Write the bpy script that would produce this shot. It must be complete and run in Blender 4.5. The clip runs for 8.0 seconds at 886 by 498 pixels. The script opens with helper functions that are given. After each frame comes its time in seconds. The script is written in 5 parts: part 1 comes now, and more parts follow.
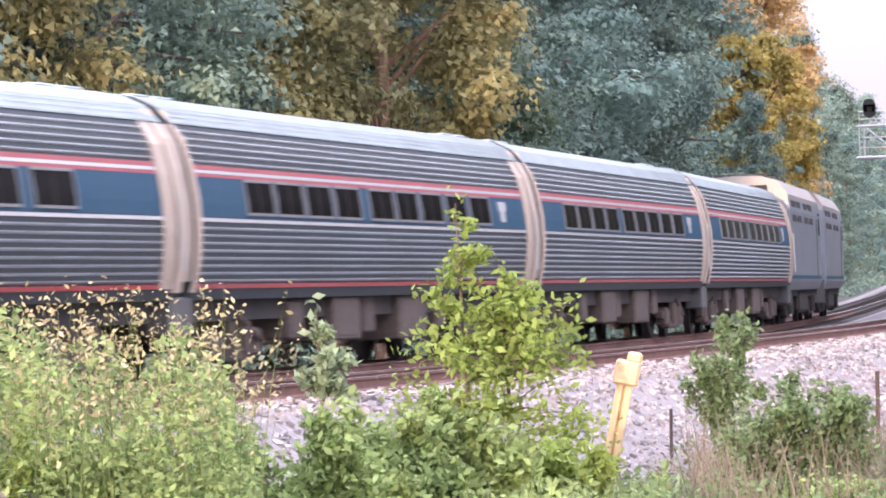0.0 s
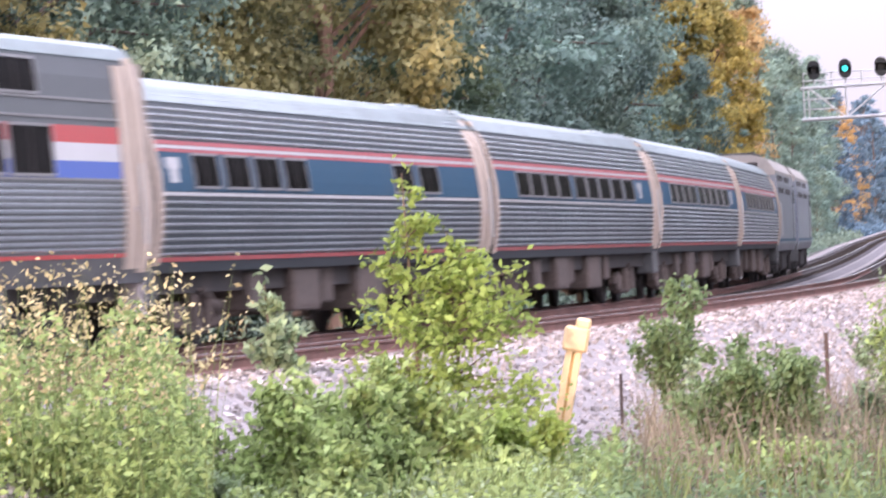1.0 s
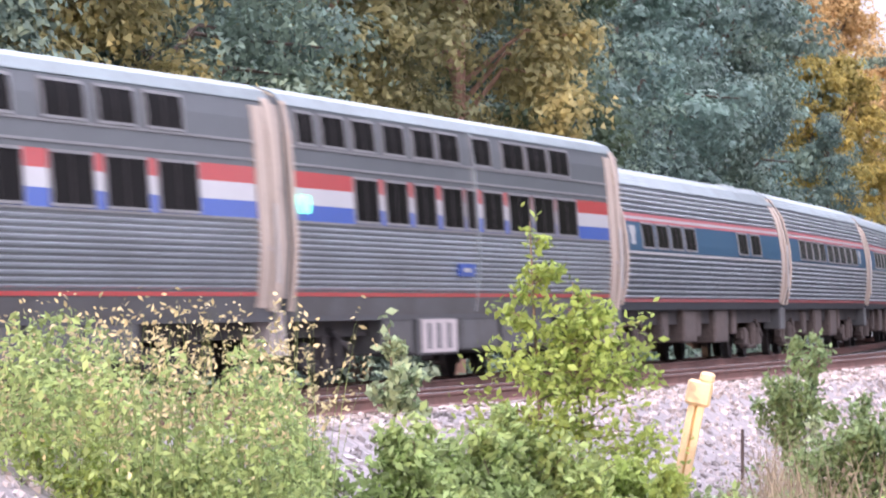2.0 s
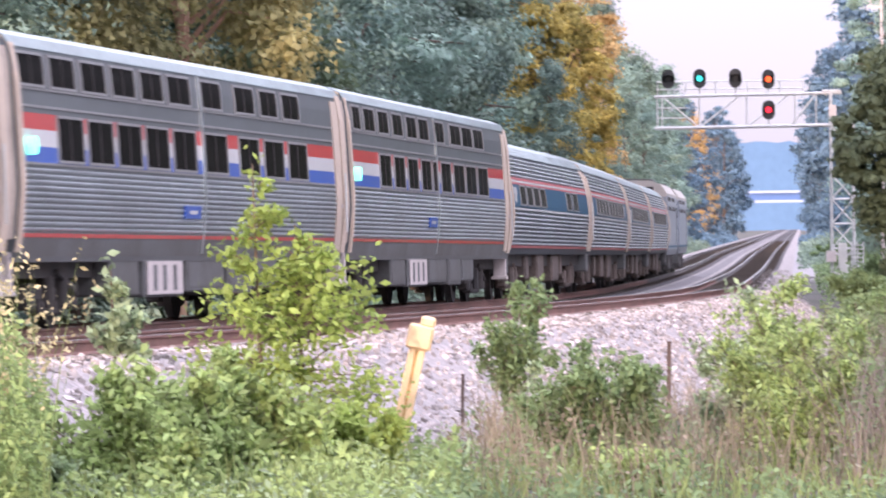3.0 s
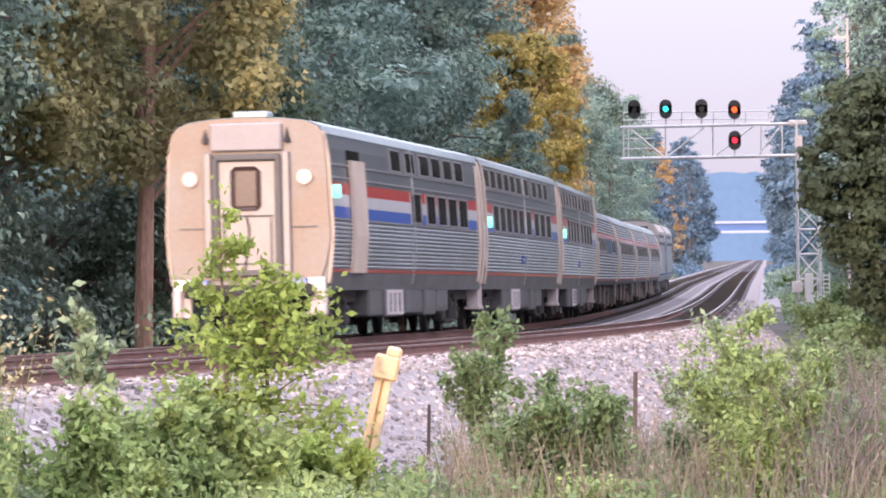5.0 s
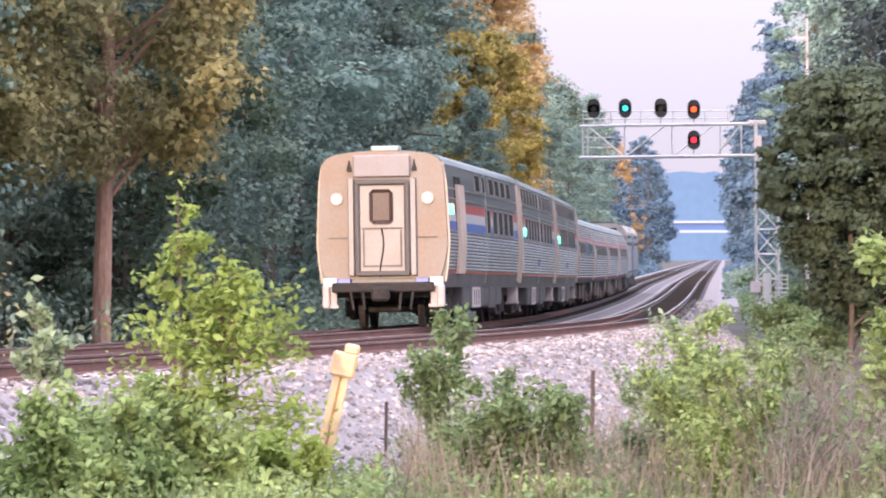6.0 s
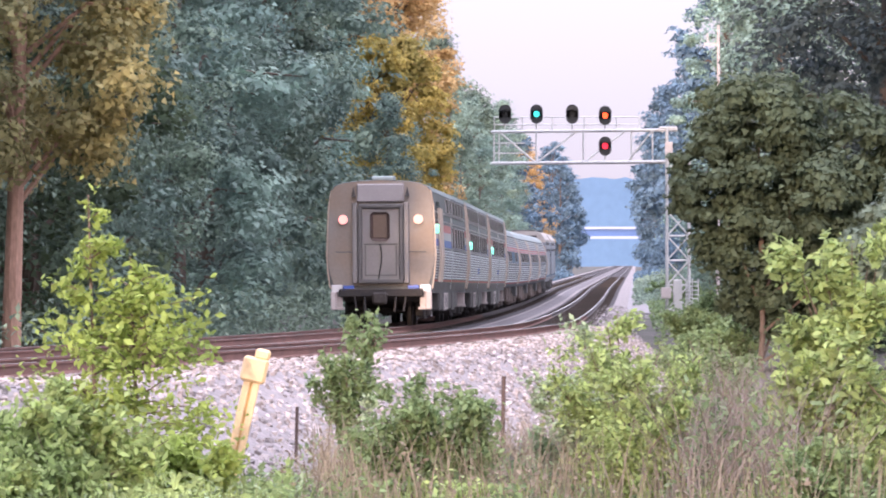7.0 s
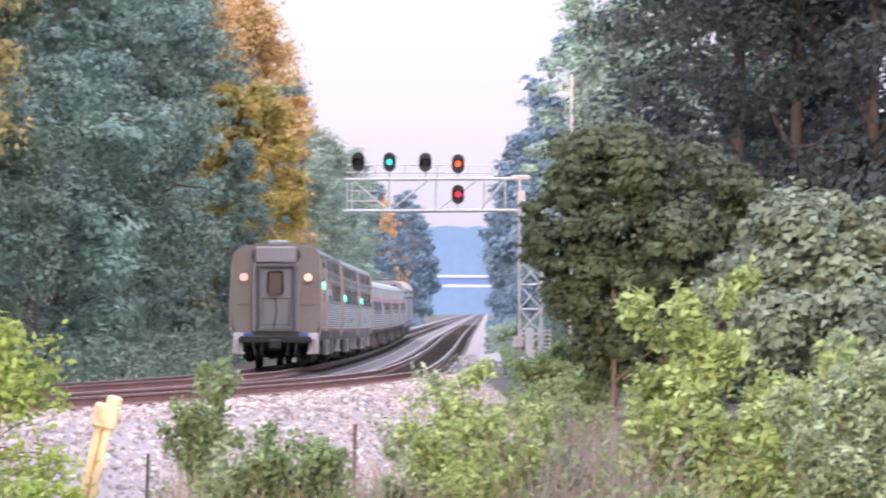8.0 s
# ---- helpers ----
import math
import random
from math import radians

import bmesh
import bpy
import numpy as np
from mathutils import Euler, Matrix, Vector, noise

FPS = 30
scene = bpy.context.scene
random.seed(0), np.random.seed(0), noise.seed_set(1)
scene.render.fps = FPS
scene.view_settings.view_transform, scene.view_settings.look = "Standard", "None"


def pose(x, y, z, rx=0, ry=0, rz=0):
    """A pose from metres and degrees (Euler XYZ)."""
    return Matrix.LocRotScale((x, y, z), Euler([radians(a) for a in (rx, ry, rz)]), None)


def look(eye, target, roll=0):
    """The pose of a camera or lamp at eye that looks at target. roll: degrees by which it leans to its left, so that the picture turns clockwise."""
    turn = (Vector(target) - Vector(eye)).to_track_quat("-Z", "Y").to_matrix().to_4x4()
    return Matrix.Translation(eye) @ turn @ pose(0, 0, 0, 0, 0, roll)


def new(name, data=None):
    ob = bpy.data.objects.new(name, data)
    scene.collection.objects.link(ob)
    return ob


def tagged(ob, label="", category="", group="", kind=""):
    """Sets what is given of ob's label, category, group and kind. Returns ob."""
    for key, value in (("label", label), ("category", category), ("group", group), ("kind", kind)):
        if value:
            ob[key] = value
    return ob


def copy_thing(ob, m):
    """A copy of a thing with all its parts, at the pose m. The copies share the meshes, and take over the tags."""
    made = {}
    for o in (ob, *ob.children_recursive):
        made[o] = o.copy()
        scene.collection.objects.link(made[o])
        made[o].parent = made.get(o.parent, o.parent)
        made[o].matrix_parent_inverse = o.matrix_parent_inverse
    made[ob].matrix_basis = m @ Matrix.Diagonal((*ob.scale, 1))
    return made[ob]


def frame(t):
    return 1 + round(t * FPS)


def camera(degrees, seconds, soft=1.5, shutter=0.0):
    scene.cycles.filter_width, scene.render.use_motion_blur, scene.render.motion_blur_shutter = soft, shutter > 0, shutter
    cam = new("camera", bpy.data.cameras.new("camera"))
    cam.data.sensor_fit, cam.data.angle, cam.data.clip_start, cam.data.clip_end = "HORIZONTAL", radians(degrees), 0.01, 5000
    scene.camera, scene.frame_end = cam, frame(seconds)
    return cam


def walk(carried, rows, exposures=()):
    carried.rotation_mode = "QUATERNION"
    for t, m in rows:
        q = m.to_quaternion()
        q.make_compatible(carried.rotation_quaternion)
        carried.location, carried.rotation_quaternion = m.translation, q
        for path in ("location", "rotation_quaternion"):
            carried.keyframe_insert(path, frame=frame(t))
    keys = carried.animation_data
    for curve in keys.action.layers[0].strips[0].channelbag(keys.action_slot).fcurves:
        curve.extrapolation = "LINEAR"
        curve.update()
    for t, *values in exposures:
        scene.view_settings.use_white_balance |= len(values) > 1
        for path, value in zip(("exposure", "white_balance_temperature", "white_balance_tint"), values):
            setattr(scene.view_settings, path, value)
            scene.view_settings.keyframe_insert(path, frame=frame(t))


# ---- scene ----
# ---------------------------------------------------------------- camera
EYE = Vector((0.0, 0.0, 0.765))


def aim(bearing, rise, roll):
    """Pose of the camera at its stand, looking along a bearing (degrees clockwise from +y) and a rise."""
    b, e = radians(bearing), radians(rise)
    return look(EYE, EYE + Vector((math.sin(b) * math.cos(e), math.cos(b) * math.cos(e), math.sin(e))), roll)


cam = camera(9.919, 8.0, soft=1.9, shutter=0.45)
walk(cam, [
    (0.0, aim(-6.052, 0.760, -1.96)), (0.2, aim(-6.066, 0.758, -1.93)), (0.5, aim(-5.931, 0.755, -1.89)),
    (0.6, aim(-5.726, 0.731, -2.02)), (0.8, aim(-5.314, 0.579, -2.52)), (1.0, aim(-5.476, 0.387, -3.01)),
    (1.2, aim(-5.831, 0.213, -2.82)), (2.3, aim(-6.653, 1.120, -0.53)), (2.5, aim(-5.928, 1.004, -0.48)),
    (2.6, aim(-5.380, 0.843, -0.50)), (2.8, aim(-4.277, 0.463, -0.53)), (3.0, aim(-3.769, 0.287, -0.57)),
    (3.1, aim(-3.617, 0.254, -0.57)), (3.5, aim(-3.275, 0.857, -0.55)), (4.0, aim(-2.888, 1.070, -0.57)),
    (4.5, aim(-3.202, 0.821, -0.66)), (4.7, aim(-3.378, 0.686, -0.65)), (5.8, aim(-3.086, 0.576, -0.21)),
    (6.0, aim(-2.921, 0.595, -0.16)), (6.5, aim(-2.242, 0.657, -0.11)), (7.0, aim(-1.923, 0.654, 0.0)),
    (7.5, aim(-1.309, 0.975, 0.16)), (8.0, aim(-0.268, 1.195, 0.30)),
], exposures=[(0.0, 1.38), (2.4, 1.42), (3.2, 1.33), (4.4, 1.12), (6.0, 1.22), (8.0, 1.30)])

# ---------------------------------------------------------------- sky and sun
SUN_BEARING, SUN_RISE = 191.0, 8.0
world = bpy.data.worlds.new("evening_sky")
scene.world = world
world.use_nodes = True
wn, wl = world.node_tree.nodes, world.node_tree.links
sky = wn.new("ShaderNodeTexSky")
sky.sky_type = "NISHITA"
sky.sun_disc = False
sky.sun_elevation = radians(12)
sky.sun_rotation = radians(SUN_BEARING)
sky.air_density, sky.dust_density, sky.ozone_density = 1.0, 3.0, 1.0
SKY_STRENGTH = 0.124
veil = wn.new("ShaderNodeMix")
veil.data_type = "RGBA"
veil.inputs[0].default_value = 0.85
wl.new(sky.outputs[0], veil.inputs[6])
# high thin overcast: three times as bright overhead as at the horizon
geo = wn.new("ShaderNodeTexCoord")
sep = wn.new("ShaderNodeSeparateXYZ")
wl.new(geo.outputs["Generated"], sep.inputs[0])
up = wn.new("ShaderNodeMapRange")
up.inputs[1].default_value, up.inputs[2].default_value, up.inputs[3].default_value, up.inputs[4].default_value = 0, 1, 1, 5.6
wl.new(sep.outputs[2], up.inputs[0])
cloud = wn.new("ShaderNodeVectorMath")
cloud.operation = "SCALE"
tint = wn.new("ShaderNodeMix")
tint.data_type = "RGBA"
tint.inputs[6].default_value = (2.80, 2.56, 2.68, 1)
tint.inputs[7].default_value = (2.72, 2.66, 2.80, 1)
low = wn.new("ShaderNodeMapRange")
low.inputs[1].default_value, low.inputs[2].default_value = 0.0, 0.07
wl.new(sep.outputs[2], low.inputs[0])
wl.new(low.outputs[0], tint.inputs[0])
wl.new(tint.outputs[2], cloud.inputs[0])
wl.new(up.outputs[0], cloud.inputs["Scale"])
wl.new(cloud.outputs[0], veil.inputs[7])
wl.new(veil.outputs[2], wn["Background"].inputs[0])
wn["Background"].inputs[1].default_value = SKY_STRENGTH

sun = new("sun", bpy.data.lights.new("sun", "SUN"))
sun.data.energy, sun.data.angle, sun.data.color = 1.5, radians(2.0), (1.0, 0.72, 0.46)
sb, se = radians(SUN_BEARING), radians(SUN_RISE)
sun.matrix_world = look((math.sin(sb) * 50, math.cos(sb) * 50, math.tan(se) * 50 + 20), (0, 0, 20))
scene.view_settings.use_white_balance = True
scene.view_settings.white_balance_temperature, scene.view_settings.white_balance_tint = 6000, 26


# ---------------------------------------------------------------- materials
def material(name, color, rough=0.6, metal=0.0, spread=0.12, scale=3.0, grain=40.0, bump=0.0, second=None, mix=0.5,
             per_piece=0.0, own=0.0, through_light=0.0, spec=0.5, coords="Object", stretch=(1, 1, 1), coat=0.0):
    """A surface with variation at two scales; second: a second tone or stain; per_piece: brightness spread over
    islands.
    """
    m = bpy.data.materials.new(name)
    m.use_nodes = True
    n, l = m.node_tree.nodes, m.node_tree.links
    b = n["Principled BSDF"]
    b.inputs["Roughness"].default_value = rough
    b.inputs["Metallic"].default_value = metal
    b.inputs["Specular IOR Level"].default_value = spec
    b.inputs["Coat Weight"].default_value = coat
    b.inputs["Coat Roughness"].default_value = 0.22
    tc = n.new("ShaderNodeTexCoord")
    mp = n.new("ShaderNodeMapping")
    mp.inputs["Scale"].default_value = stretch
    l.new(tc.outputs[coords], mp.inputs["Vector"])
    big = n.new("ShaderNodeTexNoise")
    big.inputs["Scale"].default_value = scale
    big.inputs["Detail"].default_value = 5
    fine = n.new("ShaderNodeTexNoise")
    fine.inputs["Scale"].default_value = grain
    fine.inputs["Detail"].default_value = 3
    l.new(mp.outputs[0], big.inputs["Vector"])
    l.new(mp.outputs[0], fine.inputs["Vector"])
    ramp = n.new("ShaderNodeMapRange")
    ramp.inputs[1].default_value, ramp.inputs[2].default_value = 0.38, 0.66
    l.new(big.outputs[0], ramp.inputs[0])
    tone = n.new("ShaderNodeMix")
    tone.data_type = "RGBA"
    c2 = second if second else tuple(c * (1 - spread * 2) for c in color)
    tone.inputs[6].default_value = (*color, 1)
    tone.inputs[7].default_value = (*c2, 1)
    gain = n.new("ShaderNodeMath")
    gain.operation = "MULTIPLY"
    gain.inputs[1].default_value = mix
    l.new(ramp.outputs[0], gain.inputs[0])
    l.new(gain.outputs[0], tone.inputs[0])
    hsv = n.new("ShaderNodeHueSaturation")
    val = n.new("ShaderNodeMapRange")
    val.inputs[1].default_value, val.inputs[2].default_value = 0.25, 0.75
    val.inputs[3].default_value, val.inputs[4].default_value = 1 - spread, 1 + spread
    l.new(fine.outputs[0], val.inputs[0])
    value = val.outputs[0]
    if per_piece:
        geo = n.new("ShaderNodeNewGeometry")
        pv = n.new("ShaderNodeMapRange")
        pv.inputs[3].default_value, pv.inputs[4].default_value = 1 - per_piece, 1 + per_piece
        l.new(geo.outputs["Random Per Island"], pv.inputs[0])
        mul = n.new("ShaderNodeMath")
        mul.operation = "MULTIPLY"
        l.new(value, mul.inputs[0])
        l.new(pv.outputs[0], mul.inputs[1])
        value = mul.outputs[0]
    if own:
        info = n.new("ShaderNodeObjectInfo")
        ov = n.new("ShaderNodeMapRange")
        ov.inputs[3].default_value, ov.inputs[4].default_value = 1 - own, 1 + own
        l.new(info.outputs["Random"], ov.inputs[0])
        mul2 = n.new("ShaderNodeMath")
        mul2.operation = "MULTIPLY"
        l.new(value, mul2.inputs[0])
        l.new(ov.outputs[0], mul2.inputs[1])
        value = mul2.outputs[0]
    l.new(value, hsv.inputs["Value"])
    l.new(tone.outputs[2], hsv.inputs["Color"])
    l.new(hsv.outputs[0], b.inputs["Base Color"])
    if bump:
        bp = n.new("ShaderNodeBump")
        bp.inputs["Strength"].default_value = bump
        bp.inputs["Distance"].default_value = 0.02
        l.new(fine.outputs[0], bp.inputs["Height"])
        l.new(bp.outputs[0], b.inputs["Normal"])
    if through_light:
        tr = n.new("ShaderNodeBsdfTranslucent")
        l.new(hsv.outputs[0], tr.inputs[0])
        mx = n.new("ShaderNodeMixShader")
        mx.inputs[0].default_value = through_light
        l.new(b.outputs[0], mx.inputs[1])
        l.new(tr.outputs[0], mx.inputs[2])
        l.new(mx.outputs[0], n["Material Output"].inputs[0])
    return m


def glowing(name, color, strength):
    m = bpy.data.materials.new(name)
    m.use_nodes = True
    b = m.node_tree.nodes["Principled BSDF"]
    b.inputs["Base Color"].default_value = (*color, 1)
    b.inputs["Emission Color"].default_value = (*color, 1)
    b.inputs["Emission Strength"].default_value = strength
    return m


# Coach body steel, darkened to hold the shade in the gaps between flutes.
steel = material("stainless_gap_shade", (0.048, 0.064, 0.072), 0.6, 0.1, 0.10, 0.35, 9, 0.0, (0.05, 0.056, 0.06), 0.6, stretch=(0.4, 1, 1))
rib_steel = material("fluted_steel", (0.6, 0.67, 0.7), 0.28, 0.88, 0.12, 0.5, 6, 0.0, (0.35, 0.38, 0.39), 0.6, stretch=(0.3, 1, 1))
roof_steel = material("roof_steel", (0.37, 0.45, 0.455), 0.5, 0.3, 0.10, 0.5, 8, 0.0, (0.3, 0.35, 0.355), 0.7)
grey_paint = material("grey_paint", (0.115, 0.132, 0.142), 0.45, 0.15, 0.08, 0.4, 7, 0.0, (0.088, 0.10, 0.107), 0.7, coat=0.5)
# Cream tone carries the warm low sun that posts and doors catch.
end_sun_tone = material("sun_toned_end_steel", (0.62, 0.51, 0.41), 0.5, 0.1, 0.08, 0.8, 12, 0.0, (0.50, 0.41, 0.33), 0.8)
bellows_grey = material("grimy_bellows", (0.42, 0.35, 0.29), 0.8, 0, 0.15, 2, 12, 0.1, (0.3, 0.25, 0.21), 0.8)
header_paint = material("pale_header_paint", (0.35, 0.328, 0.328), 0.5, 0, 0.06, 1.2, 15, 0.0, (0.3, 0.278, 0.274), 0.6)
brown_glass = material("brown_end_glass", (0.10, 0.072, 0.065), 0.15, 0, 0.1, 1, 10)
# Browner second tone puts the sunlit golden corners into the colour, as random patches.
end_wall_paint = material("end_wall_steel", (0.275, 0.255, 0.235), 0.5, 0.15, 0.08, 0.55, 10, 0.0, (0.27, 0.196, 0.138), 0.75)
door_steel = material("door_steel", (0.27, 0.262, 0.264), 0.45, 0.3, 0.07, 1.2, 15, 0.0, (0.225, 0.212, 0.207), 0.6)
red_paint = material("red_paint", (0.60, 0.035, 0.035), 0.35, 0, 0.06, 0.8, 10, spec=0.4, coat=0.9)
white_paint = material("white_paint", (0.70, 0.70, 0.70), 0.35, 0, 0.05, 0.8, 10, spec=0.4, coat=0.9)
blue_paint = material("blue_paint", (0.03, 0.115, 0.52), 0.35, 0, 0.06, 0.8, 10, spec=0.35, coat=0.9)
slate_paint = material("slate_blue_paint", (0.034, 0.096, 0.158), 0.45, 0, 0.08, 0.5, 9, 0, (0.045, 0.1, 0.155), 0.6, spec=0.12)
pink_paint = material("faded_red_paint", (0.45, 0.13, 0.14), 0.5, 0, 0.08, 0.8, 10, spec=0.15)
dark_glass = material("dark_window_glass", (0.010, 0.009, 0.009), 0.2, 0, 0.1, 1, 10, spec=0.015)
gasket = material("window_frame_metal", (0.34, 0.34, 0.34), 0.4, 0.5, 0.1, 2, 20)
underframe = material("grimy_underframe", (0.032, 0.030, 0.030), 0.8, 0, 0.2, 2, 15, 0.1, (0.06, 0.05, 0.043), 0.8)
brake_dust = material("brake_dust_brown", (0.13, 0.10, 0.085), 0.85, 0, 0.2, 2, 15, 0.1, (0.09, 0.075, 0.065), 0.8)
skirt_paint = material("skirt_grey", (0.14, 0.145, 0.145), 0.6, 0.2, 0.12, 0.8, 10, 0, (0.095, 0.092, 0.085), 0.8)
loco_paint = material("locomotive_silver_paint", (0.27, 0.305, 0.35), 0.4, 0.3, 0.08, 0.6, 8, 0, (0.22, 0.23, 0.24), 0.6)
loco_roof = material("locomotive_roof_paint", (0.47, 0.43, 0.39), 0.5, 0.15, 0.08, 0.6, 8, 0, (0.36, 0.34, 0.32), 0.7)
black_rubber = material("black_rubber", (0.02, 0.02, 0.02), 0.7)
rail_rust = material("rusty_rail_steel", (0.24, 0.125, 0.10), 0.8, 0.1, 0.15, 1.5, 30, 0.1, (0.15, 0.085, 0.07), 0.8, coords="Generated", stretch=(300, 3, 3))
rail_dark = material("dark_rail_steel", (0.075, 0.060, 0.058), 0.7, 0.1, 0.15, 1.5, 30, 0.1, (0.05, 0.042, 0.04), 0.8, coords="Generated", stretch=(300, 3, 3))
rail_shine = material("polished_rail_top", (0.62, 0.61, 0.60), 0.25, 0.9, 0.06, 1, 20)
tie_wood = material("weathered_tie_timber", (0.085, 0.070, 0.060), 0.9, 0, 0.2, 3, 40, 0.2, per_piece=0.2)
gravel = material("ballast_gravel", (0.24, 0.222, 0.22), 0.9, 0, 0.35, 2.0, 9, 0.8, (0.3, 0.265, 0.26), 0.7)
stone = material("ballast_stone", (0.365, 0.338, 0.335), 0.9, 0, 0.15, 0.4, 20, 0.2, (0.285, 0.257, 0.25), 0.7, per_piece=0.5)
mid_ballast = material("grimy_ballast", (0.155, 0.147, 0.155), 0.9, 0, 0.3, 0.8, 9, 0.8, (0.11, 0.10, 0.105), 0.8)
pale_gravel = material("pale_road_gravel", (0.29, 0.278, 0.29), 0.9, 0, 0.2, 0.5, 9, 0.5, (0.23, 0.22, 0.225), 0.7)
soil = material("weedy_soil", (0.085, 0.082, 0.075), 0.95, 0, 0.3, 0.25, 4, 0.5, (0.045, 0.052, 0.035), 0.9)
oily_ballast = material("dark_track_ballast", (0.078, 0.073, 0.078), 0.9, 0, 0.3, 0.8, 9, 0.8, (0.05, 0.045, 0.045), 0.8, spec=0.2)
bark = material("grey_brown_bark", (0.16, 0.12, 0.095), 0.9, 0, 0.25, 2, 18, 0.6, (0.09, 0.07, 0.055), 0.8, stretch=(1, 1, 0.25))
# Trunks of the near-side wood: its shade is put into the bark colour.
shade_bark = material("dark_shaded_bark", (0.065, 0.055, 0.048), 0.9, 0, 0.25, 2, 18, 0.6, (0.04, 0.035, 0.03), 0.8, stretch=(1, 1, 0.25))
# Pink of the low sun on the oak trunks is put into this bark.
pink_bark = material("sun_tinted_pine_bark", (0.48, 0.30, 0.22), 0.9, 0, 0.25, 2, 18, 0.6, (0.33, 0.21, 0.155), 0.8, stretch=(1, 1, 0.25))
galvanized = material("galvanized_steel", (0.60, 0.61, 0.60), 0.45, 0.3, 0.08, 2, 20)
# Signal black raised a little towards blue-grey for the haze before the gantry.
signal_black = material("haze_lifted_signal_black", (0.026, 0.029, 0.032), 0.5)
cabinet_white = material("cabinet_pale_paint", (0.58, 0.52, 0.50), 0.5, 0, 0.08, 2, 15)
concrete = material("pale_concrete", (0.50, 0.49, 0.50), 0.85, 0, 0.1, 2, 15, 0.1)
marker_yellow = material("yellow_marker_plastic", (0.74, 0.55, 0.32), 0.5, 0, 0.08, 4, 30, 0, (0.63, 0.45, 0.25), 0.7)
stake_rust = material("rusty_stake_steel", (0.10, 0.07, 0.06), 0.85)
# Bridge concrete with the blue of the distant haze mixed in.
far_paint = material("far_bridge_haze_pale", (0.44, 0.52, 0.74), 0.9)
lamp_red = glowing("lit_marker_red", (1.0, 0.34, 0.26), 0.65)
lamp_warm = glowing("lit_marker_amber", (1.0, 0.42, 0.25), 0.75)
lamp_teal = glowing("lit_signal_green", (0.03, 0.60, 0.50), 1.0)
lamp_signal_red = glowing("lit_signal_red", (1.0, 0.03, 0.05), 0.9)
lamp_signal_amber = glowing("lit_signal_orange", (1.0, 0.10, 0.02), 1.1)
glow_disc_green = glowing("lit_disc_green", (0.16, 0.85, 0.50), 1.1)


def foliage(name, color, second, spread=0.35, light=0.35, scale=0.35, own=0.0):
    return material(name, color, 0.55, 0, 0.12, scale, 6, 0, second, 0.9, per_piece=spread, own=own, through_light=light, spec=0.12)


# leaf_dark, leaf_blue: first tone lifted for haze, second darkened as shaded hollows.
leaf_dark = foliage("dark_green_leaves", (0.25, 0.335, 0.245), (0.105, 0.155, 0.13), light=0.25, own=0.25, spread=0.22)
# Shade of the backlit near-side wood is mixed into this leaf colour.
leaf_shade = foliage("shade_darkened_leaves", (0.072, 0.098, 0.098), (0.044, 0.064, 0.072), own=0.2, spread=0.2, light=0.3)
leaf_round = foliage("dark_olive_green_leaves", (0.112, 0.15, 0.09), (0.07, 0.1, 0.068), light=0.3, spread=0.25)
leaf_kudzu = foliage("grey_green_vine_leaves", (0.21, 0.27, 0.19), (0.13, 0.18, 0.14), light=0.3)
leaf_mid = foliage("mid_green_leaves", (0.125, 0.170, 0.095), (0.080, 0.122, 0.090), light=0.45)
leaf_blue = foliage("blue_green_leaves", (0.305, 0.425, 0.345), (0.13, 0.2, 0.182), light=0.25, own=0.3, spread=0.22)
leaf_olive = foliage("olive_leaves", (0.42, 0.38, 0.17), (0.25, 0.26, 0.14), light=0.4, spread=0.25)
# Autumn gold with some of the low sun's warmth mixed in.
leaf_gold = foliage("sun_golden_autumn_leaves", (0.62, 0.43, 0.19), (0.47, 0.33, 0.15), light=0.35, spread=0.2)
leaf_yellow = foliage("yellow_autumn_leaves", (0.58, 0.44, 0.12), (0.30, 0.28, 0.10), light=0.5)
# Leaves far down the line: distance haze is tinted into their blue.
leaf_far = foliage("haze_tinted_leaves", (0.15, 0.235, 0.30), (0.11, 0.18, 0.25), light=0.2)
leaf_lime = foliage("fresh_lime_leaves", (0.36, 0.455, 0.125), (0.21, 0.305, 0.085), light=0.45)
leaf_shrub = foliage("shrub_leaves", (0.36, 0.46, 0.18), (0.19, 0.275, 0.115), spread=0.5, light=0.42)
leaf_deep = foliage("deep_shrub_leaves", (0.235, 0.325, 0.15), (0.13, 0.2, 0.11), light=0.4)
leaf_pale = foliage("pale_shrub_leaves", (0.35, 0.44, 0.27), (0.2, 0.28, 0.17), spread=0.5, light=0.4)
straw = foliage("dry_straw_stems", (0.27, 0.235, 0.18), (0.17, 0.15, 0.115), light=0.2)
seed_head = foliage("pale_seed_heads", (0.58, 0.50, 0.30), (0.36, 0.33, 0.16), light=0.3)
grass_green = foliage("grass_blades", (0.22, 0.29, 0.11), (0.15, 0.18, 0.08))


# ---------------------------------------------------------------- mesh helpers
def link_mesh(name, bm, mat, smooth=False):
    me = bpy.data.meshes.new(name)
    bm.normal_update()
    bm.to_mesh(me)
    bm.free()
    me.materials.append(mat)
    if smooth:
        for poly in me.polygons:
            poly.use_smooth = True
    return new(name, me)


def part(name, bm, mat, parent=None, label="", smooth=False):
    """Links a bmesh as one mesh object under a thing or a part."""
    ob = link_mesh(name, bm, mat, smooth)
    ob.parent = parent
    if label:
        tagged(ob, label)
    return ob


def thing(name, m, label, category, group="", kind=""):
    ob = new(name)
    ob.matrix_world = m
    return tagged(ob, label, category, group, kind)


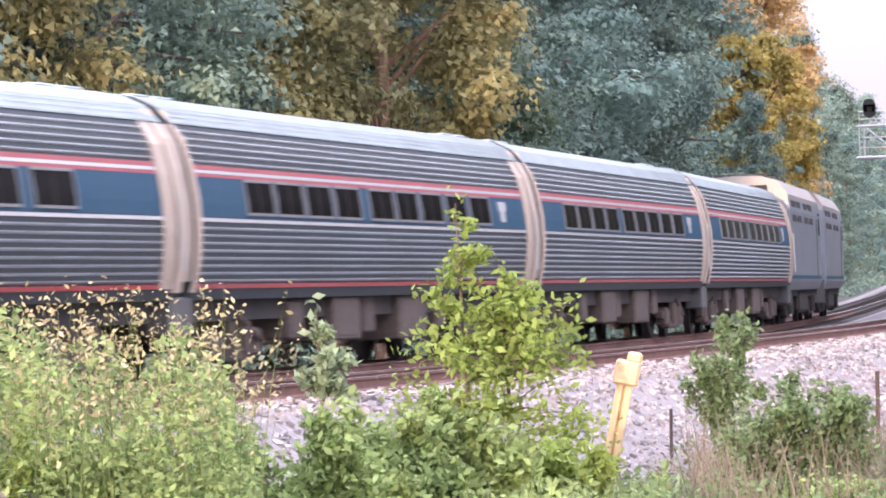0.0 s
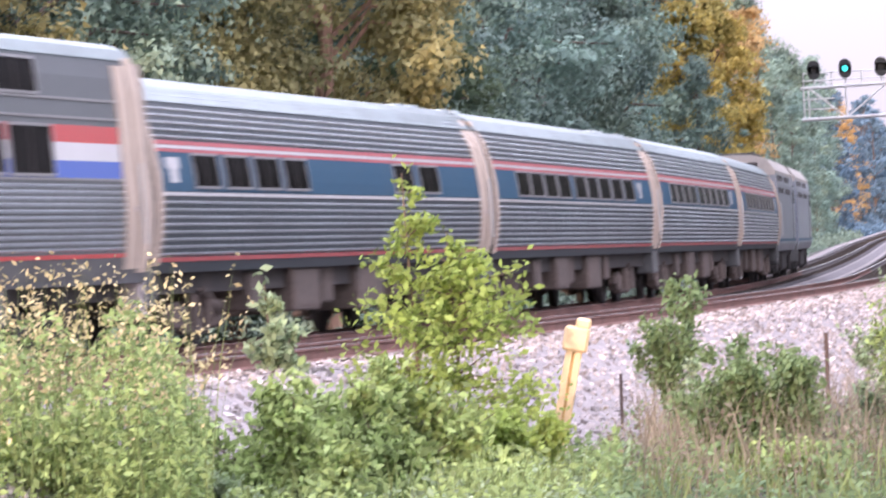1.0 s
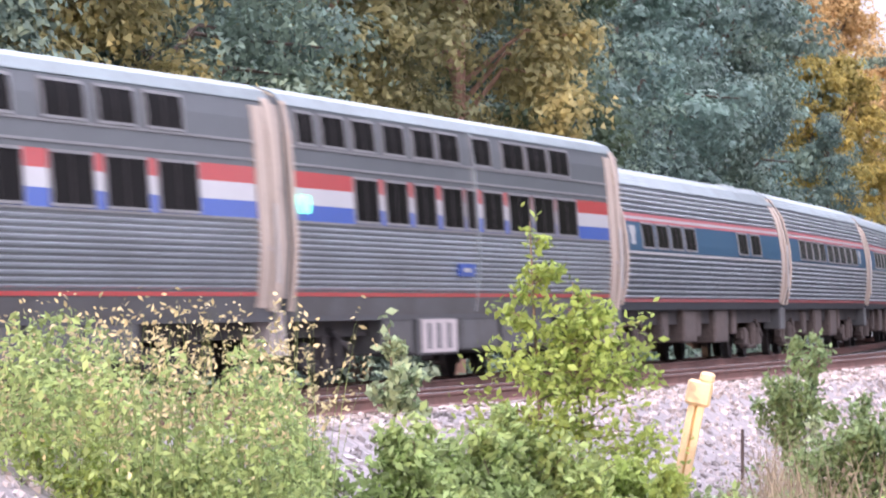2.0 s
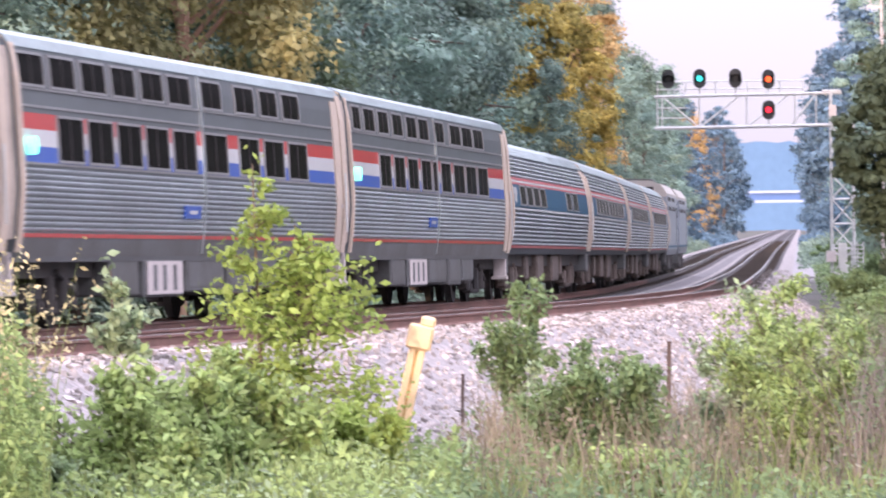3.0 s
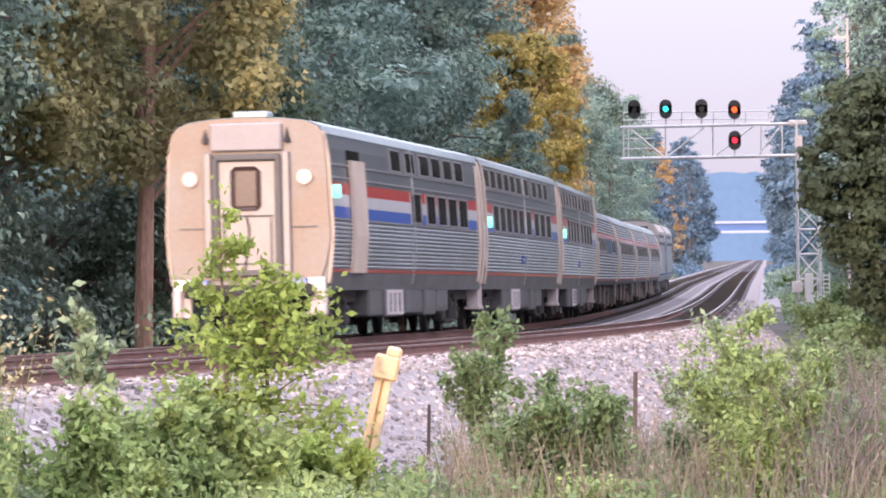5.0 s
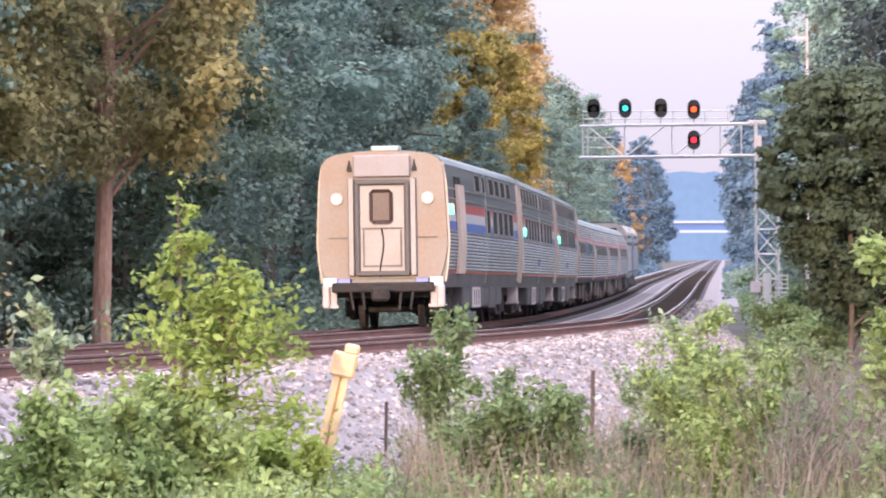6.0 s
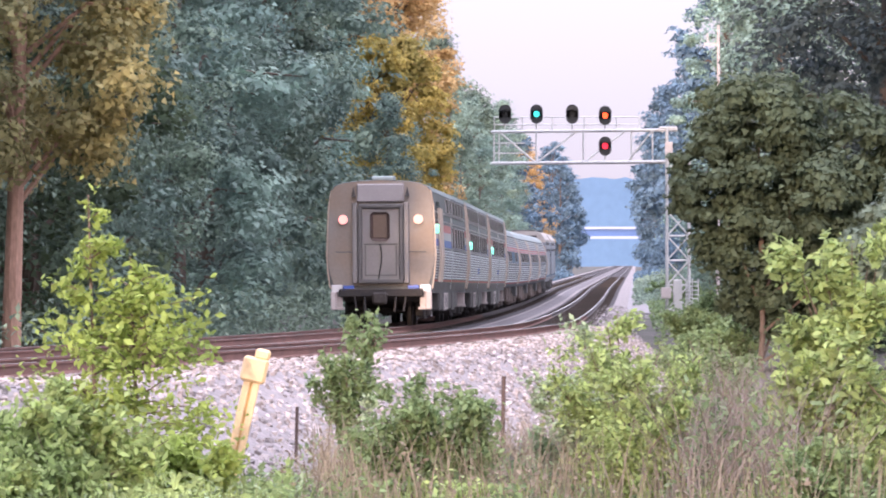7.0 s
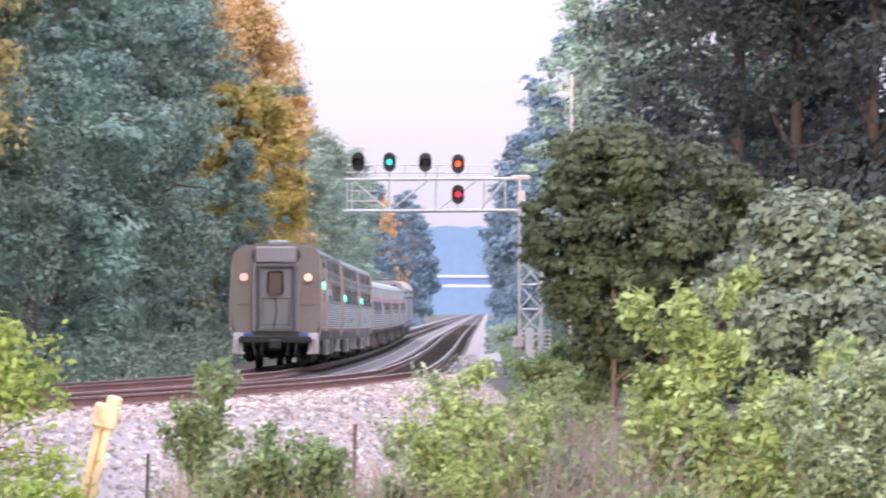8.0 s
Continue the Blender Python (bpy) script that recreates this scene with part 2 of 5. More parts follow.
def box(bm, x, y, z, m=None, bevel=0.0):
    """A box between the pairs x, y and z, with slightly broken edges."""
    g = bmesh.ops.create_cube(bm, size=1, matrix=Matrix.Translation(((x[0] + x[1]) / 2, (y[0] + y[1]) / 2, (z[0] + z[1]) / 2))
                              @ Matrix.Diagonal((abs(x[1] - x[0]), abs(y[1] - y[0]), abs(z[1] - z[0]), 1)))
    vs = g["verts"]
    if bevel:
        es = list({e for v in vs for e in v.link_edges})
        r = bmesh.ops.bevel(bm, geom=es, offset=bevel, segments=1, affect="EDGES")
        vs = list({v for f in r["faces"] for v in f.verts} | {v for v in vs if v.is_valid})
    if m is not None:
        bmesh.ops.transform(bm, matrix=m, verts=vs)
    return bm


def rod(bm, a, b, r0, r1=None, seg=8):
    """A round bar from a to b."""
    a, b = Vector(a), Vector(b)
    r1 = r0 if r1 is None else r1
    q = (b - a).to_track_quat("Z", "Y").to_matrix().to_4x4()
    bmesh.ops.create_cone(bm, cap_ends=True, segments=seg, radius1=r0, radius2=r1, depth=(b - a).length,
                          matrix=Matrix.Translation((a + b) / 2) @ q)
    return bm


def quick_mesh(name, verts, faces, mat):
    me = bpy.data.meshes.new(name)
    me.from_pydata(verts, [], faces)
    me.materials.append(mat)
    return me


# ---------------------------------------------------------------- the line of the railway
# Straight on a bearing a little east of +y beyond y = 201; before that an easement into a long curve. s runs forward.
TX, TY, RADIUS, EASE = -6.559, 201.33, 891.0, 40.2
AHEAD, EASE_END = 0.00431, -16.4
STEP = 0.5
_k = np.clip((np.arange(0, 900) * STEP + EASE_END) / EASE, 0, 1)
_th = AHEAD + np.cumsum(_k / RADIUS) * STEP
_x = TX - np.cumsum(np.sin(_th)) * STEP
_y = TY - np.cumsum(np.cos(_th)) * STEP
_s = -np.arange(0, 900) * STEP


def grade(s):
    """Height of the rails along the line: a gentle rise that steepens to a steady climb."""
    a = max(0.0, min(s, 170.0) + 60)
    rise = 0.00242 * (s + 130) + 2.1e-5 * a * a
    if s > 170:
        rise += 0.00966 * (min(s, 210) - 170)
    if s > 210:
        rise += 0.0069 * (s - 210)
    return rise


def line(s):
    """x, y, z, heading (radians clockwise from +y) and share of the cant at s on the centre of the far track."""
    if s >= 0:
        return TX + AHEAD * s, TY + s, grade(s), AHEAD, 0.0
    return (float(np.interp(s, _s[::-1], _x[::-1])), float(np.interp(s, _s[::-1], _y[::-1])), grade(s),
            float(np.interp(s, _s[::-1], _th[::-1])), float(np.interp(s, _s[::-1], _k[::-1])))


CANT = 0.75
SPACING = 4.5


def beside(s, lateral, h):
    """A point at a distance to the right of the far track's centre, h above its rails, in its canted plane."""
    x, y, z, th, k = line(s)
    c = radians(CANT) * k
    l, u = lateral * math.cos(c) - h * math.sin(c), h * math.cos(c) + lateral * math.sin(c)
    return Vector((x + l * math.cos(th), y - l * math.sin(th), z + u))


def along(s0, s1, step):
    return [s0 + i * step for i in range(int((s1 - s0) / step) + 1)]


def sweep(stations, profile, name, mat, closed=True):
    """Sweeps a profile of (lateral, height) along the line."""
    verts, faces, n = [], [], len(profile)
    for s in stations:
        verts += [beside(s, l, h) for l, h in profile]
    for i in range(len(stations) - 1):
        for j in range(n if closed else n - 1):
            a, b = i * n + j, i * n + (j + 1) % n
            faces.append((a, a + n, b + n, b))
    if closed:
        faces.append(tuple(range(n)))
        faces.append(tuple(range((len(stations) - 1) * n, len(stations) * n))[::-1])
    return new(name, quick_mesh(name, verts, faces, mat))


def ground_height(x, y):
    """The land: a low verge beside the line, level with it further on."""
    s = y - TY
    t = min(1.0, max(0.0, (y - 120) / 120.0))
    rise = t * t * (3 - 2 * t)
    z = grade(max(s, -260)) - 1.45 + 0.95 * rise
    z += 0.25 * noise.noise((x * 0.08, y * 0.05, 0.3)) * (0.4 + 0.6 * (1 - rise))
    return z


def build_ground():
    xs = [-1500, -700, -300, -150, -90, -60] + list(np.arange(-45, 46, 2.5)) + [60, 90, 150, 300, 700, 1500]
    ys = [-1500, -600, -200, -80, -30] + list(np.arange(0, 300, 4.0)) + list(np.arange(300, 900, 25.0)) + [1000, 1300, 1700, 2050, 2600, 3600]
    verts = [(x, y, ground_height(x, min(y, 2050))) for y in ys for x in xs]
    n = len(xs)
    faces = [(j * n + i, j * n + i + 1, (j + 1) * n + i + 1, (j + 1) * n + i) for j in range(len(ys) - 1) for i in range(n - 1)]
    me = quick_mesh("ground", verts, faces, soil)
    for p in me.polygons:
        p.use_smooth = True
    return tagged(new("ground", me), "weedy brown soil verge with low undergrowth", "ground", kind="structure")


def build_track():
    st = along(-260, 640, 4.0) + along(665, 1815, 25.0)
    bed = sweep(st, [(-4.6, -1.9), (-2.3, -0.24), (-0.4, -0.19), (2.2, -0.27), (SPACING, -0.19), (SPACING + 1.9, -0.22), (SPACING + 2.3, -0.30),
                     (SPACING + 4.7, -1.75), (SPACING + 5.4, -2.2)], "ballast_bed", gravel)
    for off in (0.0, SPACING):
        top = sweep(st, [(off - 1.75, -.32), (off - 1.55, -.20), (off, -.178), (off + 1.55, -.20), (off + 1.75, -.32)], "track_bed", oily_ballast)
        tagged(top, "dark oil-stained ballast under and between the rails", "ballast", kind="structure")
    middle = sweep(st, [(1.7, -.36), (1.8, -.255), (2.25, -.262), (2.7, -.255), (2.8, -.36)], "middle_bed", mid_ballast)
    tagged(middle, "grimy grey ballast between the two tracks", "ballast", kind="structure")
    tagged(bed, "grey-pink crushed stone ballast bed under both tracks", "ballast", kind="structure")
    road = sweep(along(66, 636, 6.0), [(SPACING + 2.0, -.9), (SPACING + 2.3, -.36), (SPACING + 3.2, -.33), (SPACING + 4.0, -.36), (SPACING + 4.3, -.9)], "service_road", pale_gravel)
    tagged(road, "pale gravel service road beside the far straight", "road", kind="structure")
    for off in (0.0, SPACING):
        for side in (-1, 1):
            c = off + side * 0.7525
            prof = [(-.075, -.18), (.075, -.18), (.075, -.165), (.012, -.14), (.012, -.045), (.037, -.035), (.037, -.003),
                    (-.037, -.003), (-.037, -.035), (-.012, -.045), (-.012, -.14), (-.075, -.165)]
            r = sweep(along(-260, 20, 4.0), [(c + l, h) for l, h in prof], "rail", rail_rust)
            far = sweep(along(20, 640, 4.0) + along(665, 1815, 25.0), [(c + l, h) for l, h in prof], "far_length", rail_dark)
            far.parent = r
            tagged(far, "darker steel rail of the far straight")
            tagged(r, "rust-brown steel rail with a polished running surface", "rail", "rails of the two tracks")
            top = sweep(st, [(c - .033, -.004), (c + .033, -.004), (c + .030, .002), (c - .030, .002)], "running_surface", rail_shine)
            top.parent = r
            tagged(top, "polished steel running surface")
    # ties
    for off in (0.0, SPACING):
        verts, faces = [], []
        for s in along(-200, 520, 0.61):
            x, y, z, th, k = line(s)
            d = Vector((math.sin(th), math.cos(th), 0)) * 0.11
            b = len(verts)
            jit = random.uniform(-.05, .05)
            for l, h in ((-1.3, -.35), (1.3, -.35), (1.3, -.172), (-1.3, -.172)):
                p = beside(s, off + l + jit, h)
                verts += [p - d, p + d]
            faces += [(b, b + 2, b + 4, b + 6), (b + 1, b + 7, b + 5, b + 3), (b + 6, b + 4, b + 5, b + 7), (b + 2, b + 3, b + 5, b + 4), (b, b + 6, b + 7, b + 1)]
        tagged(new("railway_ties", quick_mesh("railway_ties", verts, faces, tie_wood)), "weathered dark timber railway ties bedded in ballast", "ties", kind="stuff")


build_ground()
build_track()


# ---------------------------------------------------------------- the train
SPEED, START = 26.74, -157.85      # metres a second; the joint behind the fluted coaches at 0 s
CAR = 25.95


def half_width(profile, z):
    zs = [p[1] for p in profile]
    return float(np.interp(z, zs, [p[0] for p in profile]))


def shell(profile, x0, x1):
    """Body shell: the cross-section drawn out along the car."""
    pts = [(w, z) for w, z in profile] + [(-w, z) for w, z in profile[::-1] if w > 0.001]
    bm = bmesh.new()
    rings = [[bm.verts.new((x, y, z)) for y, z in pts] for x in (x0, x1)]
    n = len(pts)
    for j in range(n):
        bm.faces.new((rings[0][j], rings[0][(j + 1) % n], rings[1][(j + 1) % n], rings[1][j]))
    bm.faces.new(rings[0][::-1])
    bm.faces.new(rings[1])
    bmesh.ops.recalc_face_normals(bm, faces=bm.faces)
    return bm


def band(bm, profile, side, x0, x1, z0, z1, off, depth=0.03, cuts=2):
    """A strip on the body side that follows its cross-section, standing off it."""
    zs = [z0 + (z1 - z0) * i / cuts for i in range(cuts + 1)]
    outer = [[bm.verts.new((x, side * (half_width(profile, z) + off), z)) for z in zs] for x in (x0, x1)]
    inner = [[bm.verts.new((x, side * (half_width(profile, z) + off - depth), z)) for z in zs] for x in (x0, x1)]
    fs = []
    for i in range(cuts):
        fs.append((outer[0][i], outer[1][i], outer[1][i + 1], outer[0][i + 1]))
    for a in (0, 1):
        fs += [(outer[a][i], outer[a][i + 1], inner[a][i + 1], inner[a][i]) for i in range(cuts)]
    fs.append((outer[0][0], inner[0][0], inner[1][0], outer[1][0]))
    fs.append((outer[0][-1], outer[1][-1], inner[1][-1], inner[0][-1]))
    made = [bm.faces.new(f) for f in fs]
    bmesh.ops.recalc_face_normals(bm, faces=made)
    return bm


def flute(profile, side, x0, x1, z0, z1, off):
    """One raised flute with sloped upper and lower faces."""
    bm = bmesh.new()
    rings = []
    for x in (x0, x1):
        rings.append([bm.verts.new((x, side * (half_width(profile, z0 + (z1 - z0) * f) + o), z0 + (z1 - z0) * f)) for f, o in ((0, -.01), (.15, off * .35), (.52, off), (1, -.01))])
    fs = [bm.faces.new((rings[0][i], rings[1][i], rings[1][i + 1], rings[0][i + 1])) for i in range(3)]
    fs += [bm.faces.new(r) for r in rings]
    bmesh.ops.recalc_face_normals(bm, faces=fs)
    if fs[1].normal.y * side < 0:
        bmesh.ops.reverse_faces(bm, faces=fs)
    return bm


def add_flutes(car, profile, side, x0, x1, z0, z1, pitch, off=0.028, share=0.66):
    """The fluted steel of a car's side, one long flute after another."""
    z = z0
    while z < z1 - pitch * 0.5:
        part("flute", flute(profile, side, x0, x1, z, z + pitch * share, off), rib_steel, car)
        z += pitch


def add_window(car, profile, side, x0, x1, z0, z1, frame_mat, bars=1):
    """A window: metal frame standing off the side with a dark pane in it."""
    bm, b = bmesh.new(), 0.04
    for a, c, d, e in ((x0 - b, x1 + b, z1, z1 + b), (x0 - b, x1 + b, z0 - b, z0), (x0 - b, x0, z0, z1), (x1, x1 + b, z0, z1)):
        band(bm, profile, side, a, c, d, e, 0.036, 0.05, 3)
    win = part("window", bm, frame_mat, car)
    bm = band(bmesh.new(), profile, side, x0, x1, z0, z1, 0.018, 0.03, 4)
    part("pane", bm, dark_glass, win)
    if bars:
        bm = bmesh.new()
        for i in range(bars):
            xm = x0 + (x1 - x0) * (i + 1) / (bars + 1)
            band(bm, profile, side, xm - 0.03, xm + 0.03, z0, z1, 0.025, 0.03, 4)
        part("mullion", bm, gasket_dark, win)
    return win


frame_grey = material("frame_grey_rubber", (0.13, 0.125, 0.12), 0.6)
gasket_dark = material("dark_mullion", (0.045, 0.040, 0.038), 0.7, 0, spec=0.1)


def add_truck(car, x, r=0.457, base=1.3, mat=underframe):
    """A four-wheel truck: side frames, springs and two wheelsets, each wheelset a part of its own."""
    bm = bmesh.new()
    for side in (-1, 1):
        y = side * 1.05
        box(bm, (x - base - .35, x + base + .35), (y - .09, y + .09), (.42, .62), bevel=.03)
        box(bm, (x - .75, x + .75), (y - .11, y + .11), (.20, .44), bevel=.04)
        box(bm, (x - base - .2, x - base + .2), (y - .14, y + .14), (.28, .68), bevel=.04)
        box(bm, (x + base - .2, x + base + .2), (y - .14, y + .14), (.28, .68), bevel=.04)
        for dx in (-.42, .42):
            rod(bm, (x + dx, y + side * .12, .30), (x + dx, y + side * .12, .78), .12, seg=10)
        rod(bm, (x - .1, y + side * .2, .85), (x + base, y + side * .16, .5), .04)
    box(bm, (x - .3, x + .3), (-1.1, 1.1), (.55, .95), bevel=.04)
    truck = part("truck", bm, mat, car, "grimy steel four-wheel truck with coil springs")
    for dx in (-base, base):
        bm = bmesh.new()
        for side in (-1, 1):
            rod(bm, (x + dx, side * .68, r), (x + dx, side * .81, r), r, seg=24)
            rod(bm, (x + dx, side * .66, r), (x + dx, side * .69, r), r + .03, seg=24)
            rod(bm, (x + dx, side * .81, r), (x + dx, side * .86, r), r * .45, seg=12)
        rod(bm, (x + dx, -.7, r), (x + dx, .7, r), .08, seg=8)
        part("wheelset", bm, underframe, truck)


def add_boxes(car, items, mat, name="equipment_box"):
    for x0, x1, y, z0, z1 in items:
        for side in (-1, 1):
            bm = box(bmesh.new(), (x0, x1), (side * (y - .75), side * y), (z0, z1), bevel=.03)
            box(bm, (x0 + .1, x1 - .1), (side * y, side * (y + .012)), (z0 + .08, z1 - .08))
            part(name, bm, mat, car)


def vestibule(car, profile, b, z0, z1):
    """The pale boarding door and end post at a car's forward end, the corner post at its rear, and the bellows to the next car."""
    for side in (-1, 1):
        post = part("end_post", band(bmesh.new(), profile, side, b - .42, b - .02, z0, z1, .05, .30, 6), end_sun_tone, car, "sun-toned pale end post")
        part("grab_rail", rod(bmesh.new(), (b - .47, side * (half_width(profile, 2.0) + .09), 1.5), (b - .47, side * (half_width(profile, 2.4) + .09), 2.6), .02), galvanized, post)
        door = part("boarding_door", band(bmesh.new(), profile, side, b - 1.04, b - .50, z0 + .05, z1 - .12, .03, .06, 6), end_sun_tone, car, "sun-toned pale boarding door")
        part("door_handle", band(bmesh.new(), profile, side, b - .66, b - .58, 1.95, 2.02, .05, .03, 1), cabinet_white, door)
        part("corner_post", band(bmesh.new(), profile, side, -b + .02, -b + .22, z0, z1, .05, .30, 6), end_sun_tone, car, "sun-toned pale corner post")
    inner = [(w * .985, z) for w, z in profile if z0 <= z <= z1]
    part("bellows", shell(inner, b - .02, b + .50), bellows_grey, car, "grimy tan bellows between the cars")


# Sleeping car: two rows of windows, red, white and blue stripes, fluted lower side
VIEW = [(1.46, 0.98), (1.53, 1.3), (1.60, 2.0), (1.585, 2.4), (1.555, 3.1), (1.52, 3.75), (1.48, 4.0), (1.38, 4.16), (1.15, 4.26), (0.7, 4.32), (0.0, 4.35)]
UP = [(0.53, 2.02), (2.43, 3.93), (4.39, 5.93), (6.39, 7.93), (8.4, 9.94), (10.35, 12.0), (12.92, 14.46), (15.64, 17.24), (17.8, 19.29), (19.81, 21.35)]
LOW = [(2.7, 4.24), (4.6, 6.19), (6.55, 8.15), (8.51, 10.1), (10.51, 12.16), (12.93, 14.67), (15.75, 17.4), (17.91, 19.61), (20.12, 21.82)]
STRIPES = ((2.86, 3.09, "red"), (2.62, 2.86, "white"), (2.38, 2.62, "blue"))


def sleeping_car(upper, lower, label, rear=False):
    car = thing("sleeping_car", Matrix(), label, "railway car", "cars of the train")
    h = CAR / 2
    a, b = -h + 0.28, h - 0.28
    part("body", shell(VIEW, a, b), grey_paint, car)
    bm = bmesh.new()
    roof = [p for p in VIEW if p[1] >= 4.0]
    pts = [(w + .02, z + .015) for w, z in roof] + [(-w - .02, z + .015) for w, z in roof[::-1] if w > 0]
    rings = [[bm.verts.new((x, y, z)) for y, z in pts] for x in (a - .02, b + .02)]
    for j in range(len(pts) - 1):
        bm.faces.new((rings[0][j], rings[1][j], rings[1][j + 1], rings[0][j + 1]))
    bmesh.ops.solidify(bm, geom=bm.faces, thickness=0.02)
    part("roof", bm, roof_steel, car, "pale smooth metal roof")
    for x in (-8, -2.5, 4.0, 9.5):
        part("roof_vent", box(bmesh.new(), (x - .6, x + .6), (-.45, .45), (4.33, 4.41), bevel=.03), roof_steel, car)
    for side in (-1, 1):
        strip = band(bmesh.new(), VIEW, side, 12.75 - h, 12.87 - h, 1.1, 4.0, .03, .04, 6)
        part("seam_strip", strip, rib_steel, car)
        if not rear:
            plate = part("name_plate", band(bmesh.new(), VIEW, side, 11.2 - h, 12.4 - h, 1.66, 1.86, .036, .03, 1), blue_paint, car, "small blue plate with unreadable pale bar")
            part("plate_bar", band(bmesh.new(), VIEW, side, 11.5 - h, 12.1 - h, 1.73, 1.79, .041, .03, 1), white_paint, plate)
    for side in (-1, 1):
        for z0, z1, tone in STRIPES:
            bm = bmesh.new()
            band(bm, VIEW, side, a + .1, b - 1.08, z0, z1, 0.004, 0.02, 2)
            part("stripe", bm, {"red": red_paint, "white": white_paint, "blue": blue_paint}[tone], car, tone + " painted side stripe")
        add_flutes(car, VIEW, side, a + .3, b - 1.10, 1.42, 2.34, 0.084)
        bm = bmesh.new()
        for z in (2.355, 3.17, 3.42):
            band(bm, VIEW, side, a + .05, b - 1.08, z, z + .035, 0.022, 0.03, 1)
        part("moulding", bm, gasket, car)
        bm = band(bmesh.new(), VIEW, side, a + .1, b - 1.08, 1.33, 1.385, 0.018, 0.03, 1)
        part("pinstripe", bm, red_paint, car, "thin red pinstripe")
        bm = band(bmesh.new(), VIEW, side, a + .05, b - 1.08, 1.06, 1.31, 0.012, 0.03, 1)
        part("sill", bm, skirt_paint, car)
        for x0, x1 in upper:
            add_window(car, VIEW, side, x0 - h, x1 - h, 3.50, 3.92, gasket, 1)
        for x0, x1 in lower:
            add_window(car, VIEW, side, x0 - h, x1 - h, 2.44, 3.05, gasket, 1)
    # skirts, boxes and trucks
    add_boxes(car, [(-6.6, -4.6, 1.45, .45, 1.02), (-4.3, -1.4, 1.47, .42, 1.02), (-1.1, 1.9, 1.45, .48, 1.02), (2.2, 4.2, 1.46, .42, 1.02), (4.4, 6.5, 1.45, .5, 1.02)], skirt_paint)
    for side in (-1, 1):
        panel = part("equipment_panel", box(bmesh.new(), (-4.15, -1.6), (side * 1.478, side * 1.50), (.46, .98)), cabinet_white, car, "pale equipment panel with dark vents")
        for x in (-3.75, -3.05, -2.3):
            part("vent", box(bmesh.new(), (x, x + .22), (side * 1.499, side * 1.508), (.52, .92)), skirt_paint, panel)
    bm = box(bmesh.new(), (a + .5, b - .5), (-1.2, 1.2), (.75, 1.0))
    part("underframe", bm, underframe, car)
    for x in (-9.1, 9.1):
        add_truck(car, x)
    vestibule(car, VIEW, b, 1.12, 4.06)
    for x in (a, b):
        for side in (-1, 1):
            bm = box(bmesh.new(), (x - .06, x + .06), (side * 1.15, side * 1.45), (.55, 1.12), bevel=.02)
            box(bm, (x - .12, x + .12), (side * 1.1, side * 1.48), (.50, .58), bevel=.01)
            part("step", bm, cabinet_white, car, "pale boarding step")
    return car


